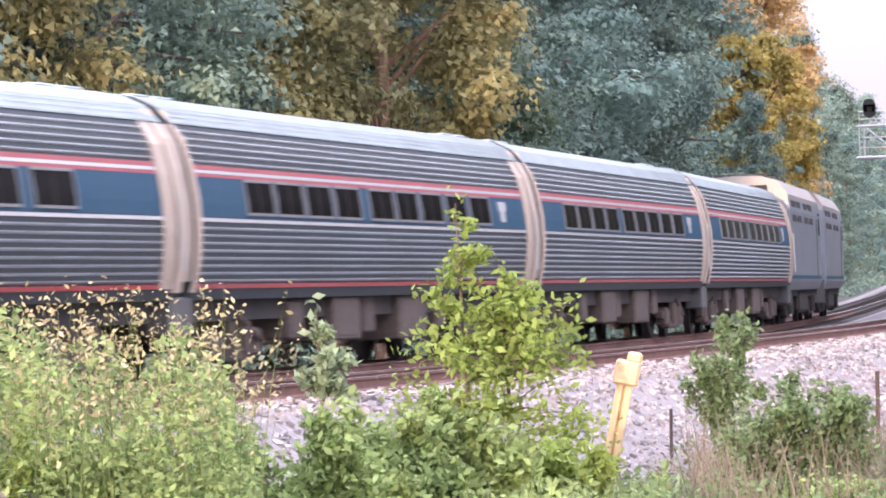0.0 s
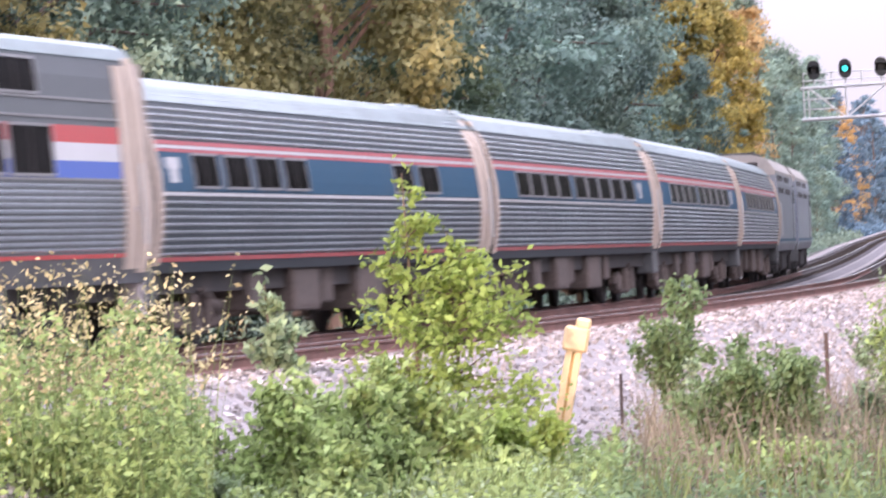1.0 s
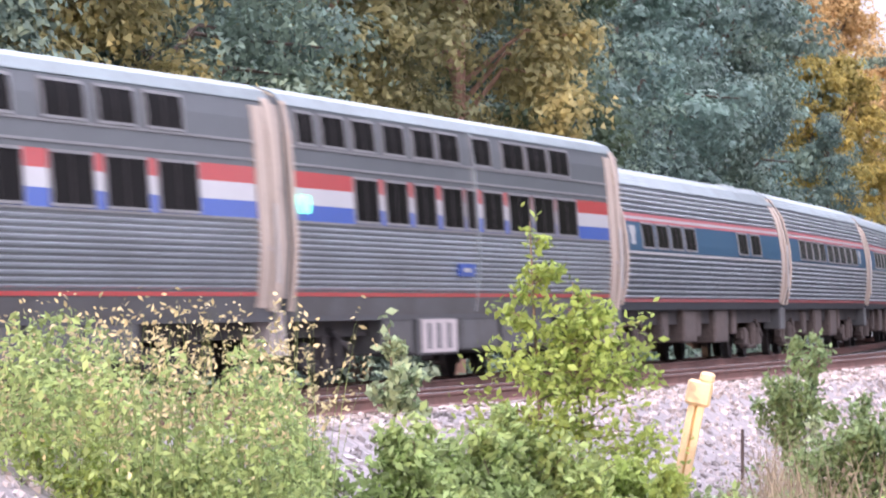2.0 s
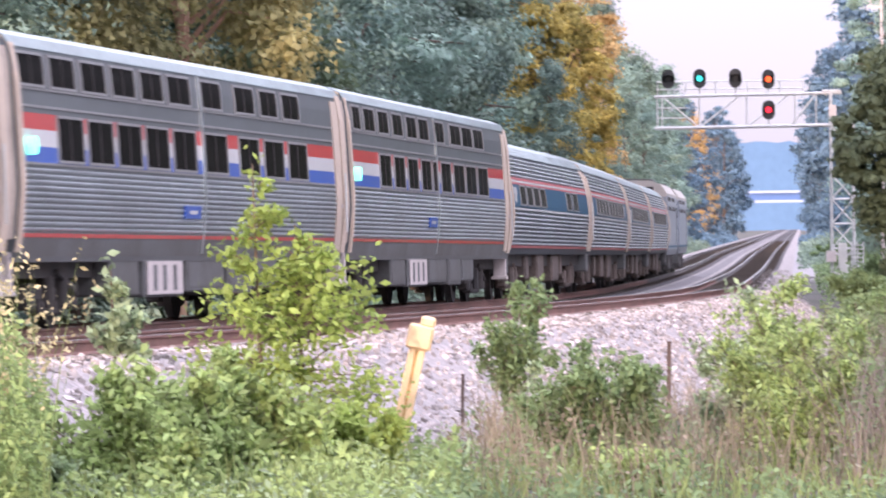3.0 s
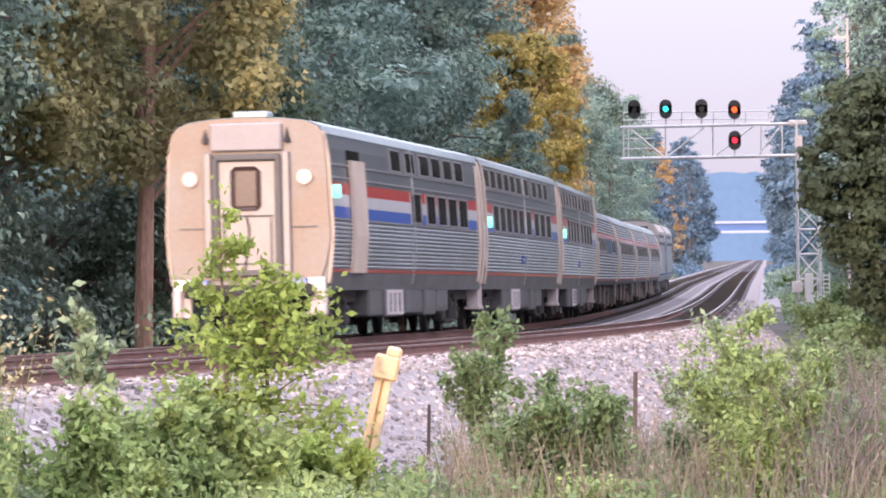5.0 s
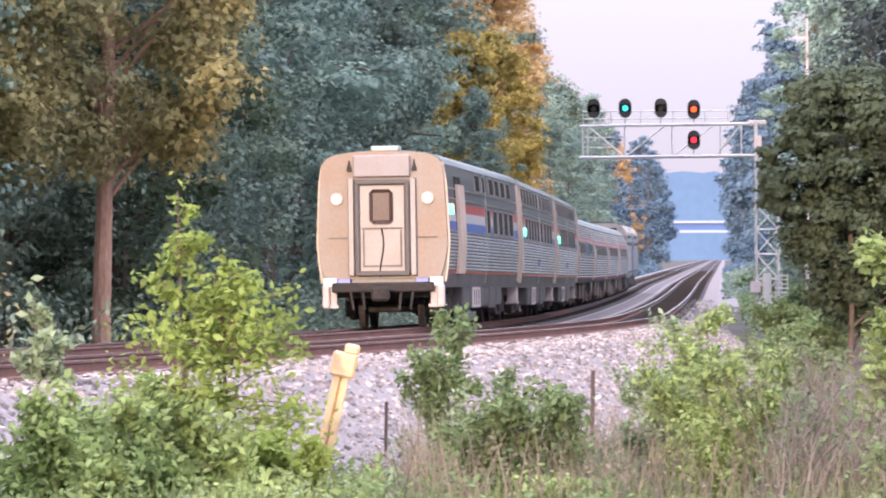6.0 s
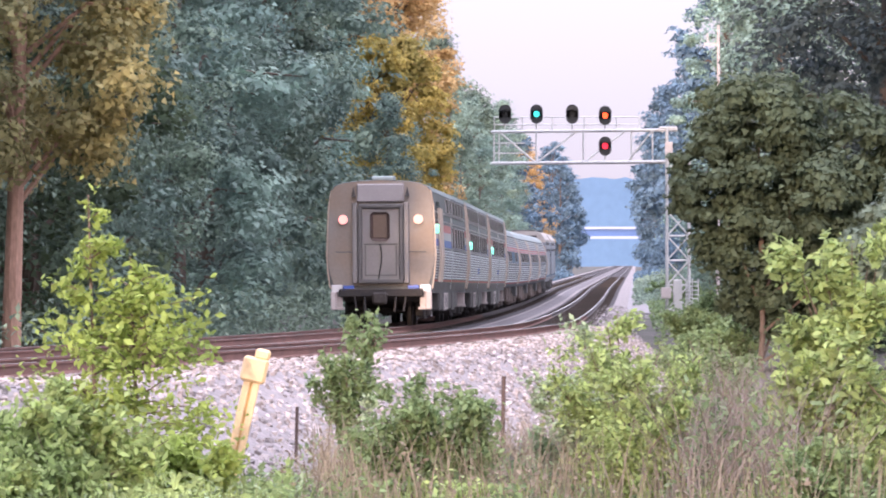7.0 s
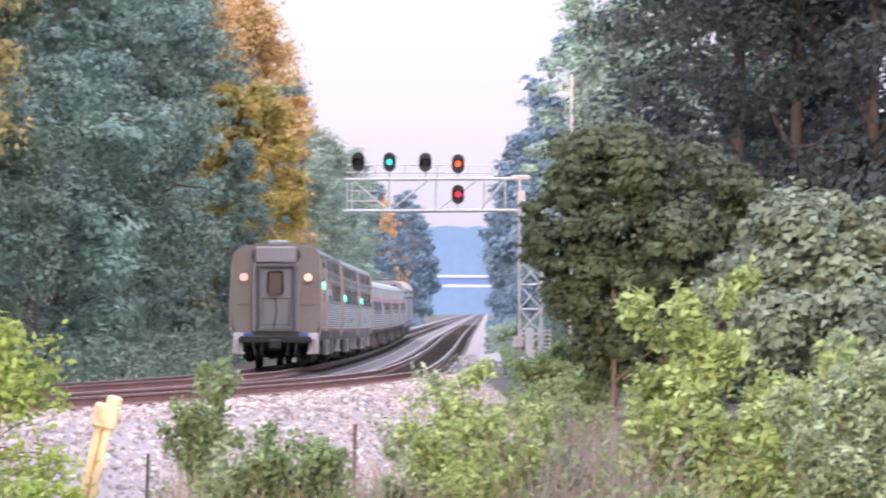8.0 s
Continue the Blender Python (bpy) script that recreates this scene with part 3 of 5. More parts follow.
def coach(windows, label, blue=True):
    car = thing("coach", Matrix(), label, "railway car", "cars of the train")
    h = CAR / 2
    a, b = -h + 0.25, h - 0.25
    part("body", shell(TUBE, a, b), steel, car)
    bm = bmesh.new()
    roof = [p for p in TUBE if p[1] >= 3.5]
    pts = [(w + .015, z + .015) for w, z in roof] + [(-w - .015, z + .015) for w, z in roof[::-1] if w > 0]
    rings = [[bm.verts.new((x, y, z)) for y, z in pts] for x in (a - .01, b + .01)]
    for j in range(len(pts) - 1):
        bm.faces.new((rings[0][j], rings[1][j], rings[1][j + 1], rings[0][j + 1]))
    bmesh.ops.solidify(bm, geom=bm.faces, thickness=0.02)
    part("roof", bm, roof_steel, car, "pale weathered steel roof")
    for side in (-1, 1):
        add_flutes(car, TUBE, side, a + .2, b - 1.10, 1.33, 2.16, 0.104, share=0.5)
        add_flutes(car, TUBE, side, a + .2, b - 1.10, 2.99, 3.51, 0.104, share=0.55)
        for z in (3.56, 3.64, 3.72, 3.79, 3.85):
            part("roof_rib", band(bmesh.new(), TUBE, side, a + .2, b - .3, z, z + .022, .034, .03, 1), roof_steel, car)
        if blue:
            part("blue_band", band(bmesh.new(), TUBE, side, a + .1, b - 1.08, 2.24, 2.80, 0.010, 0.02, 3), slate_paint, car, "dark slate-blue window band")
            bm = band(bmesh.new(), TUBE, side, a + .1, b - 1.08, 2.905, 2.965, 0.014, 0.02, 1)
            part("red_stripe", bm, pink_paint, car, "thin faded red stripe")
            bm = band(bmesh.new(), TUBE, side, a + .1, b - 1.08, 2.85, 2.90, 0.014, 0.02, 1)
            part("white_stripe", bm, white_paint, car)
            bm = band(bmesh.new(), TUBE, side, a + .1, b - 1.08, 2.80, 2.845, 0.014, 0.02, 1)
            part("red_stripe", bm, pink_paint, car, "thin faded red stripe")
        bm = band(bmesh.new(), TUBE, side, a + .1, b - 1.08, 2.175, 2.225, 0.022, 0.03, 1)
        part("white_stripe", bm, white_paint, car)
        bm = band(bmesh.new(), TUBE, side, a + .1, b - 1.08, 1.25, 1.31, 0.022, 0.03, 1)
        part("pinstripe", bm, red_paint, car, "thin red pinstripe")
        for x0, x1 in windows:
            add_window(car, TUBE, side, x0 - h, x1 - h, 2.32, 2.76, gasket, 1)
    for x in (-11.2, -9.9, 10.2, 11.4):
        part("roof_vent", box(bmesh.new(), (x - .45, x + .45), (-.5, .5), (3.95, 4.03), bevel=.02), roof_steel, car)
    add_boxes(car, [(-6.2, -5.2, 1.28, .48, 1.06), (-3.4, -1.5, 1.34, .42, 1.10), (-.8, .1, 1.22, .52, 1.10), (1.5, 3.7, 1.32, .38, 1.10), (4.8, 5.6, 1.26, .55, 1.10)], brake_dust)
    part("underframe", box(bmesh.new(), (a + .5, b - .5), (-1.2, 1.2), (.80, 1.12)), underframe, car)
    for x in (-9.07, 9.07):
        add_truck(car, x, mat=brake_dust)
    vestibule(car, TUBE, b, 1.2, 3.72)
    for x in (a, b):
        for side in (-1, 1):
            bm = box(bmesh.new(), (x - .30, x + .30), (side * 1.0, side * 1.42), (.62, 1.14), bevel=.03)
            part("step_well", bm, skirt_paint, car)
    return car


TUBE = [(1.40, 1.10), (1.50, 1.35), (1.57, 1.8), (1.585, 2.15), (1.565, 2.5), (1.51, 2.85), (1.43, 3.2), (1.29, 3.52), (1.08, 3.76), (0.78, 3.91), (0.4, 3.99), (0.0, 4.01)]
C3 = [(2.55, 4.05), (4.5, 6.05), (6.45, 8.05), (8.45, 10.05), (16.9, 18.5), (19.1, 20.8)]
C2 = [(3.3, 4.9), (5.15, 6.8), (7.1, 8.75), (9.05, 10.75), (11.5, 13.2), (13.5, 15.1), (15.45, 17.15), (17.55, 19.2), (19.6, 21.3)]


def locomotive():
    car = thing("locomotive", Matrix(), "silver-grey diesel passenger locomotive with a sloped cab", "locomotive", "cars of the train")
    prof = [(1.42, 1.0), (1.52, 1.25), (1.53, 3.3), (1.46, 3.75), (1.18, 4.15), (.7, 4.3), (0, 4.32)]
    part("body", shell(prof, -10.2, 7.6), loco_paint, car)
    bm = shell(prof, 7.6, 10.2)
    for v in bm.verts:
        if v.co.x > 9:
            v.co.x -= max(0, v.co.z - 1.6) * 0.62
            v.co.y *= 0.82
    part("nose", bm, loco_paint, car)
    cap = [(w + .015, z + .015) for w, z in prof if z > 3.7]
    part("roof", shell([(cap[0][0], 3.6)] + cap, -10.22, 7.4), loco_roof, car, "pale cream-grey roof")
    part("end_vent", box(bmesh.new(), (-10.30, -10.2), (-.9, .9), (3.85, 4.05), bevel=.01), underframe, car)
    part("end_door", box(bmesh.new(), (-10.27, -10.19), (-.4, .4), (1.3, 3.2), bevel=.01), grey_paint, car)
    for side in (-1, 1):
        for x0 in (-9.0, -6.2, -2.2, 0.6):
            part("louvre", band(bmesh.new(), prof, side, x0, x0 + 2.3, 3.0, 3.6, 0.015, .03, 1), underframe, car)
        part("cab_window", band(bmesh.new(), prof, side, 6.2, 7.2, 2.7, 3.4, 0.012, .03, 1), dark_glass, car)
        part("cab_door", band(bmesh.new(), prof, side, 4.9, 5.6, 1.3, 3.2, 0.012, .03, 1), grey_paint, car)
        part("side_stripe", band(bmesh.new(), prof, side, -10.0, 7.4, 1.32, 1.42, 0.012, .03, 1), slate_paint, car)
    for x in (-8.2, -6.0, -3.6):
        part("radiator_fan", rod(bmesh.new(), (x, 0, 4.28), (x, 0, 4.42), .75, seg=20), skirt_paint, car)
    part("roof_hatch", box(bmesh.new(), (-1.5, 2.5), (-.7, .7), (4.28, 4.40), bevel=.04), skirt_paint, car)
    part("fuel_tank", box(bmesh.new(), (-2.6, 2.6), (-1.3, 1.3), (.3, 1.02), bevel=.1), underframe, car)
    part("underframe", box(bmesh.new(), (-9.8, 9.4), (-1.25, 1.25), (.8, 1.05)), underframe, car)
    for x in (-6.6, 6.6):
        add_truck(car, x, .51, 1.35)
    for side in (-1, 1):
        part("end_step", box(bmesh.new(), (-10.35, -10.1), (side * .3, side * 1.45), (.55, 1.3), bevel=.02), skirt_paint, car)
    return car


def add_rear_end(car):
    """The end that closes the train: door, marker lamps, coupler and weathered end sheets with sun warmth in their
    colour.
    """
    x = -CAR / 2 + 0.28
    prof = [(1.40, 1.22), (1.50, 1.5)] + [(w - .004, z) for w, z in VIEW if 1.9 < z < 4.34] + [(0.0, 4.346)]
    end = part("end_wall", shell(prof, x - .10, x + .02), end_wall_paint, car, "weathered stainless end wall, warm sun patches in its tone")
    part("door_header", box(bmesh.new(), (x - .24, x - .09), (-.70, .70), (3.70, 4.24), bevel=.03), header_paint, end, "pale header over the end door")
    for side in (-1, 1):
        part("door_jamb", box(bmesh.new(), (x - .24, x - .09), (side * .69, side * .84), (1.28, 3.68), bevel=.02), door_steel, end)
    bm = bmesh.new()
    for side in (-1, 1):
        box(bm, (x - .27, x - .12), (side * .55, side * .68), (1.34, 3.58), bevel=.03)
    box(bm, (x - .27, x - .12), (-.66, .66), (3.50, 3.64), bevel=.04)
    box(bm, (x - .27, x - .12), (-.66, .66), (1.28, 1.40), bevel=.02)
    part("diaphragm_frame", bm, frame_grey, end, "dark grey frame round the end door")
    door = part("end_door", box(bmesh.new(), (x - .17, x - .10), (-.55, .55), (1.36, 3.50), bevel=.01), door_steel, end, "grey metal end door with a window")
    part("door_window", box(bmesh.new(), (x - .20, x - .16), (-.27, .31), (2.55, 3.40), bevel=.09), brown_glass, door)
    bm = box(bmesh.new(), (x - .19, x - .16), (-.50, .50), (2.42, 2.46))
    box(bm, (x - .185, x - .165), (-.48, -.44), (1.5, 2.4))
    box(bm, (x - .185, x - .165), (.44, .48), (1.5, 2.4))
    box(bm, (x - .185, x - .165), (-.48, .48), (1.50, 1.54))
    part("kick_plate", bm, skirt_paint, door)
    bm = bmesh.new()
    for i in range(10):
        za, zb = 2.45 - i * .12, 2.45 - (i + 1) * .12
        rod(bm, (x - .21, .02 - .05 * math.sin(i * .5), za), (x - .21, .02 - .05 * math.sin((i + 1) * .5), zb), .018, seg=6)
    part("cable", bm, black_rubber, door)
    for side in (-1, 1):
        bm = bmesh.new()
        rod(bm, (x - .09, side * 1.12, 3.18), (x - .17, side * 1.12, 3.18), .165, seg=16)
        lamp = part("marker_lamp", bm, door_steel, end)
        bm = bmesh.new()
        rod(bm, (x - .168, side * 1.12, 3.18), (x - .19, side * 1.12, 3.18), .135, seg=16)
        part("lens", bm, lamp_red if side > 0 else lamp_warm, lamp, "lit marker lamp lens")
        bm = bmesh.new()
        vs = [bm.verts.new(c) for c in ((x - .11, side * .74, 3.86), (x - .11, side * .86, 3.86), (x - .11, side * .80, 4.16), (x - .26, side * .74, 3.86), (x - .26, side * .86, 3.86))]
        for f in ((0, 1, 2), (3, 4, 2), (0, 3, 2), (1, 4, 2), (0, 1, 4, 3)):
            bm.faces.new([vs[i] for i in f])
        bmesh.ops.recalc_face_normals(bm, faces=bm.faces)
        part("bracket", bm, underframe, end)
        bm = box(bmesh.new(), (x - .12, x - .09), (side * .75, side * 1.35), (2.20, 2.23))
        part("grab_iron", bm, skirt_paint, end)
        part("reflector", box(bmesh.new(), (x - .16, x - .02), (side * .80, side * 1.12), (1.05, 1.22), bevel=.01), blue_paint, end, "blue reflector plate")
        part("bumper_plate", box(bmesh.new(), (x - .16, x - .02), (side * 1.14, side * 1.48), (1.02, 1.24), bevel=.02), white_paint, end)
        part("corner_step", box(bmesh.new(), (x - .20, x + .10), (side * 1.32, side * 1.50), (.50, 1.04), bevel=.03), cabinet_white, end)
    bm = box(bmesh.new(), (x - .30, x + .3), (-1.25, 1.25), (.88, 1.12), bevel=.03)
    box(bm, (x - .9, x), (-.16, .16), (.74, .98), bevel=.05)
    box(bm, (x - 1.05, x - .8), (-.22, .22), (.66, 1.02), bevel=.06)
    for y in (-.75, -.45, .5, .8):
        rod(bm, (x - .25, y, .95), (x - .30, y * .9, .45), .035)
    part("coupler", bm, underframe, car, "dark steel coupler and brake hoses")
    part("roof_fitting", box(bmesh.new(), (x - .02, x + .6), (-.42, .28), (4.33, 4.47), bevel=.03), roof_steel, car)


def build_train():
    cars = []
    view_label = "silver sleeping car with red, white and blue window stripes"
    s2 = sleeping_car(UP, LOW, view_label)
    s1 = sleeping_car([(.95, 1.95), (2.45, 3.85), (4.35, 5.75), (6.35, 7.75), (8.4, 9.85), (10.2, 11.7), (12.75, 14.2), (15.2, 17.0), (17.25, 19.0), (19.25, 21.0)],
                      [(4.2, 5.7), (6.2, 7.7), (8.2, 9.7), (10.2, 11.7), (12.0, 12.65), (13.3, 14.9), (15.4, 17.2), (17.5, 19.3), (19.6, 21.4)], view_label)
    s3 = sleeping_car([(9.4, 11.0), (11.8, 13.3), (14.2, 15.8), (16.3, 17.9), (18.4, 20.0), (20.5, 22.1)],
                      [(12.4, 14.0), (15.0, 16.5), (17.0, 18.5), (18.9, 20.5), (20.9, 22.5)],
                      "silver dormitory car with few windows, closing the train", True)
    add_rear_end(s3)
    h = CAR / 2
    # baggage doorway with a pale panel that stands out from the side
    for z0, z1, mat, off, lab in ((3.20, 3.75, dark_glass, .02, "dark opening over the baggage door"),):
        part("door_opening", band(bmesh.new(), VIEW, -1, 3.0 - h, 4.7 - h, z0, z1, off, .03, 1), mat, s3, lab)
    bm = bmesh.new()
    band(bm, VIEW, -1, 3.05 - h, 4.9 - h, 1.32, 3.55, .10, .08, 6)
    part("baggage_door", bm, end_sun_tone, s3, "pale sun-toned door panel standing out from the side")
    # Glowing green disc near the rear of each sleeping car's side.
    for car, z in ((s1, 2.62), (s2, 2.62), (s3, 2.90)):
        bm = bmesh.new()
        rod(bm, (-h + .9, -1.55, z), (-h + .9, -1.70, z), .13, seg=14)
        part("green_disc", bm, glow_disc_green, car, "lit green disc on the car's side")
    c3 = coach(C3, "fluted stainless coach with slate-blue band and six windows")
    c2 = coach(C2, "fluted stainless coach with slate-blue window band")
    for car, x0 in ((c3, 1.0), (c2, 22.15)):
        shield = bmesh.new()
        band(shield, TUBE, -1, x0 - h, x0 + .75 - h, 2.56, 2.72, .018, .02, 1)
        band(shield, TUBE, -1, x0 + .15 - h, x0 + .60 - h, 2.36, 2.56, .018, .02, 1)
        part("emblem", shield, white_paint, car, "plain white shield emblem")
    c1, c0 = copy_thing(c2, Matrix()), copy_thing(c2, Matrix())
    l2 = locomotive()
    l1 = copy_thing(l2, Matrix())
    out = [(s3, -2.5 * CAR, 9.1), (s2, -1.5 * CAR, 9.1), (s1, -.5 * CAR, 9.1), (c3, .5 * CAR, 9.1), (c2, 1.5 * CAR, 9.1), (c1, 2.5 * CAR, 9.1), (c0, 3.5 * CAR, 9.1),
           (l2, 4 * CAR + 10.5, 6.6), (l1, 4 * CAR + 31.6, 6.6)]
    return out


def on_line(s, base):
    """Pose of a car whose trucks stand base metres before and behind s."""
    f, r = line(s + base), line(s - base)
    d = Vector(f[:3]) - Vector(r[:3])
    mid = (Vector(f[:3]) + Vector(r[:3])) / 2
    k = (f[4] + r[4]) / 2
    return pose(*mid, -CANT * k, -math.degrees(math.asin(d.z / d.length)), math.degrees(math.atan2(d.y, d.x)))


TRAIN = build_train()


# ---------------------------------------------------------------- plants and trees
def bearing(deg, dist):
    """Ground point at a bearing from the camera's stand and a distance along y."""
    x = math.tan(radians(deg)) * dist
    return Vector((x, dist, ground_height(x, dist)))


def leaf_mesh(name, centres, sizes, mat, rng, long=1.5, facing=None):
    """Many small pointed leaves: bent diamonds of two triangles, or, where facing is given, single three-cornered
    sprays turned roughly that way."""
    n = len(centres)
    nrm = rng.normal(size=(n, 3))
    nrm = nrm * .75 + np.array([0, 0, .7]) if facing is None else nrm * .4 + facing
    nrm /= np.linalg.norm(nrm, axis=1)[:, None]
    a = np.cross(nrm, rng.normal(size=(n, 3)))
    a /= np.linalg.norm(a, axis=1)[:, None]
    b = np.cross(nrm, a)
    s = np.asarray(sizes)[:, None]
    if facing is None:
        corners = (-a * long * .5, b * .42 + nrm * .12, a * long * .5, -b * .42 + nrm * .12)
        tris = np.array([[0, 1, 2, 0, 2, 3]])
    else:
        corners = (-a * .7 - b * .45, a * .1 + b * .75, a * .8 - b * .3)
        tris = np.array([[0, 1, 2]])
    k = len(corners)
    v = np.stack([centres + c * s for c in corners], axis=1).reshape(-1, 3)
    tris = (np.arange(n)[:, None] * k + tris).reshape(-1, 3)
    me = bpy.data.meshes.new(name)
    me.vertices.add(len(v))
    me.vertices.foreach_set("co", v.reshape(-1))
    me.loops.add(len(tris) * 3)
    me.loops.foreach_set("vertex_index", tris.reshape(-1).astype(np.int32))
    me.polygons.add(len(tris))
    me.polygons.foreach_set("loop_start", (np.arange(len(tris)) * 3).astype(np.int32))
    me.update(calc_edges=True)
    me.materials.append(mat)
    return me


def clumped(lumps, per, leaf, rng):
    """Leaves gathered over lumps (centre, radii), densest on their upper outside: places, sizes and the way they face."""
    cs, ss, fs = [], [], []
    for c, r in lumps:
        n = int(per * rng.uniform(.7, 1.3))
        d = rng.normal(size=(n, 3))
        d /= np.linalg.norm(d, axis=1)[:, None]
        d[:, 2] = np.where(rng.uniform(size=n) < .3, np.abs(d[:, 2]), d[:, 2])
        ragged = 1 + .28 * np.sin(d[:, :1] * 5 + c[0]) * np.sin(d[:, 1:2] * 4 + c[1] * 3) + .2 * np.sin(d[:, 2:] * 6 + c[2] * 2)
        cs.append(c + d * r * ragged * rng.uniform(.2, 1.15, size=(n, 1)) ** .6)
        ss.append(rng.uniform(.55, 1.4, size=n) * leaf)
        fs.append(d + np.array([0, 0, .35]))
    return np.concatenate(cs), np.concatenate(ss), np.concatenate(fs)


def limb(bm, pts, r0, r1, seg=7):
    """A tapered limb through points."""
    n = len(pts) - 1
    for i in range(n):
        rod(bm, pts[i], pts[i + 1], r0 + (r1 - r0) * i / n, r0 + (r1 - r0) * (i + 1) / n, seg)


def tree(name, seed, height, spread, base, mat, label, clumps=70, leaves=220, leaf=0.24, trunk=None, lean=0.0, category="tree"):
    """A tapered trunk with limbs and a crown of leaf clumps; base: height of the lowest leaves."""
    rng = np.random.default_rng(seed)
    ob = tagged(new(name), label, category)
    top = Vector((lean * height, rng.normal() * .4, height * .92))
    bm = bmesh.new()
    trunk_pts = [Vector((0, 0, -0.5)).lerp(top, f) + Vector((math.sin(f * 7 + seed) * .25, math.cos(f * 5 + seed) * .25, 0)) * f for f in np.linspace(0, 1, 8)]
    r = height * 0.013
    limb(bm, trunk_pts, r, r * .18, 9)
    lumps = []
    for i in range(clumps):
        f = rng.uniform(0, 1)
        z = base + (height - base) * f
        w = spread * (math.sin(math.pi * min(1, (f * .86 + .14))) ** .6) * rng.uniform(.35, 1.0)
        ang = rng.uniform(0, 2 * math.pi)
        stem = Vector((0, 0, 0)).lerp(top, min(1, z / top.z))
        c = np.array([stem.x + math.cos(ang) * w, stem.y + math.sin(ang) * w, z])
        if i % 3 == 0:
            limb(bm, [stem - Vector((0, 0, height * .06)), stem.lerp(Vector(c), .55) + Vector((0, 0, .2)), Vector(c)], r * .32, r * .07, 5)
        cr = spread * rng.uniform(.14, .36)
        lumps.append((c, cr * np.array([1, 1, rng.uniform(.5, .9)])))
    part("trunk", bm, trunk or bark, ob)
    cs, ss, fs = clumped(lumps, leaves, leaf, rng)
    crown = new("crown", leaf_mesh("crown", cs, ss, mat, rng, facing=fs))
    crown.parent = ob
    return ob


def lobed(name, seed, dist, lobes, mat, label, leaf, per, category, stem=0.16, small=40):
    """A broad crown or mound of foliage built from lobes (bearing, height, half width, half height, offset in depth),
    each covered in smaller clumps, on a forked trunk."""
    rng = np.random.default_rng(seed)
    foot = bearing(lobes[0][0], dist)
    ob = tagged(new(name), label, category)
    ob.location = foot
    bm = bmesh.new()
    limb(bm, [(0, 0, -.4), (.1, .05, 1.0), (.05, 0, max(1.2, lobes[0][1] - foot.z - lobes[0][3]))], stem, stem * .6, 9)
    lumps = []
    for deg, z, w, hh, dy in lobes:
        c = np.array([math.tan(radians(deg)) * (dist + dy) - foot.x, dy, z - foot.z])
        limb(bm, [(.05, 0, max(.3, c[2] - hh * 1.5) * .6), Vector(c * .8), Vector(c)], stem * .5, stem * .15, 6)
        lumps.append((c, np.array([w, w, hh]) * .9))
        for i in range(small):
            d = rng.normal(size=3)
            d[2] = d[2] * .9 + .15
            d /= np.linalg.norm(d)
            q = rng.uniform(.16, .34) * w
            lumps.append((c + d * np.array([w, w, hh]) * rng.uniform(.72, .98), np.array([q, q, q * rng.uniform(.55, .9)])))
    part("trunk", bm, bark, ob)
    cs, ss, fs = clumped(lumps, per, leaf, rng)
    crown = new("crown", leaf_mesh("crown", cs, ss, mat, rng, 1.4, fs))
    crown.parent = ob
    return ob


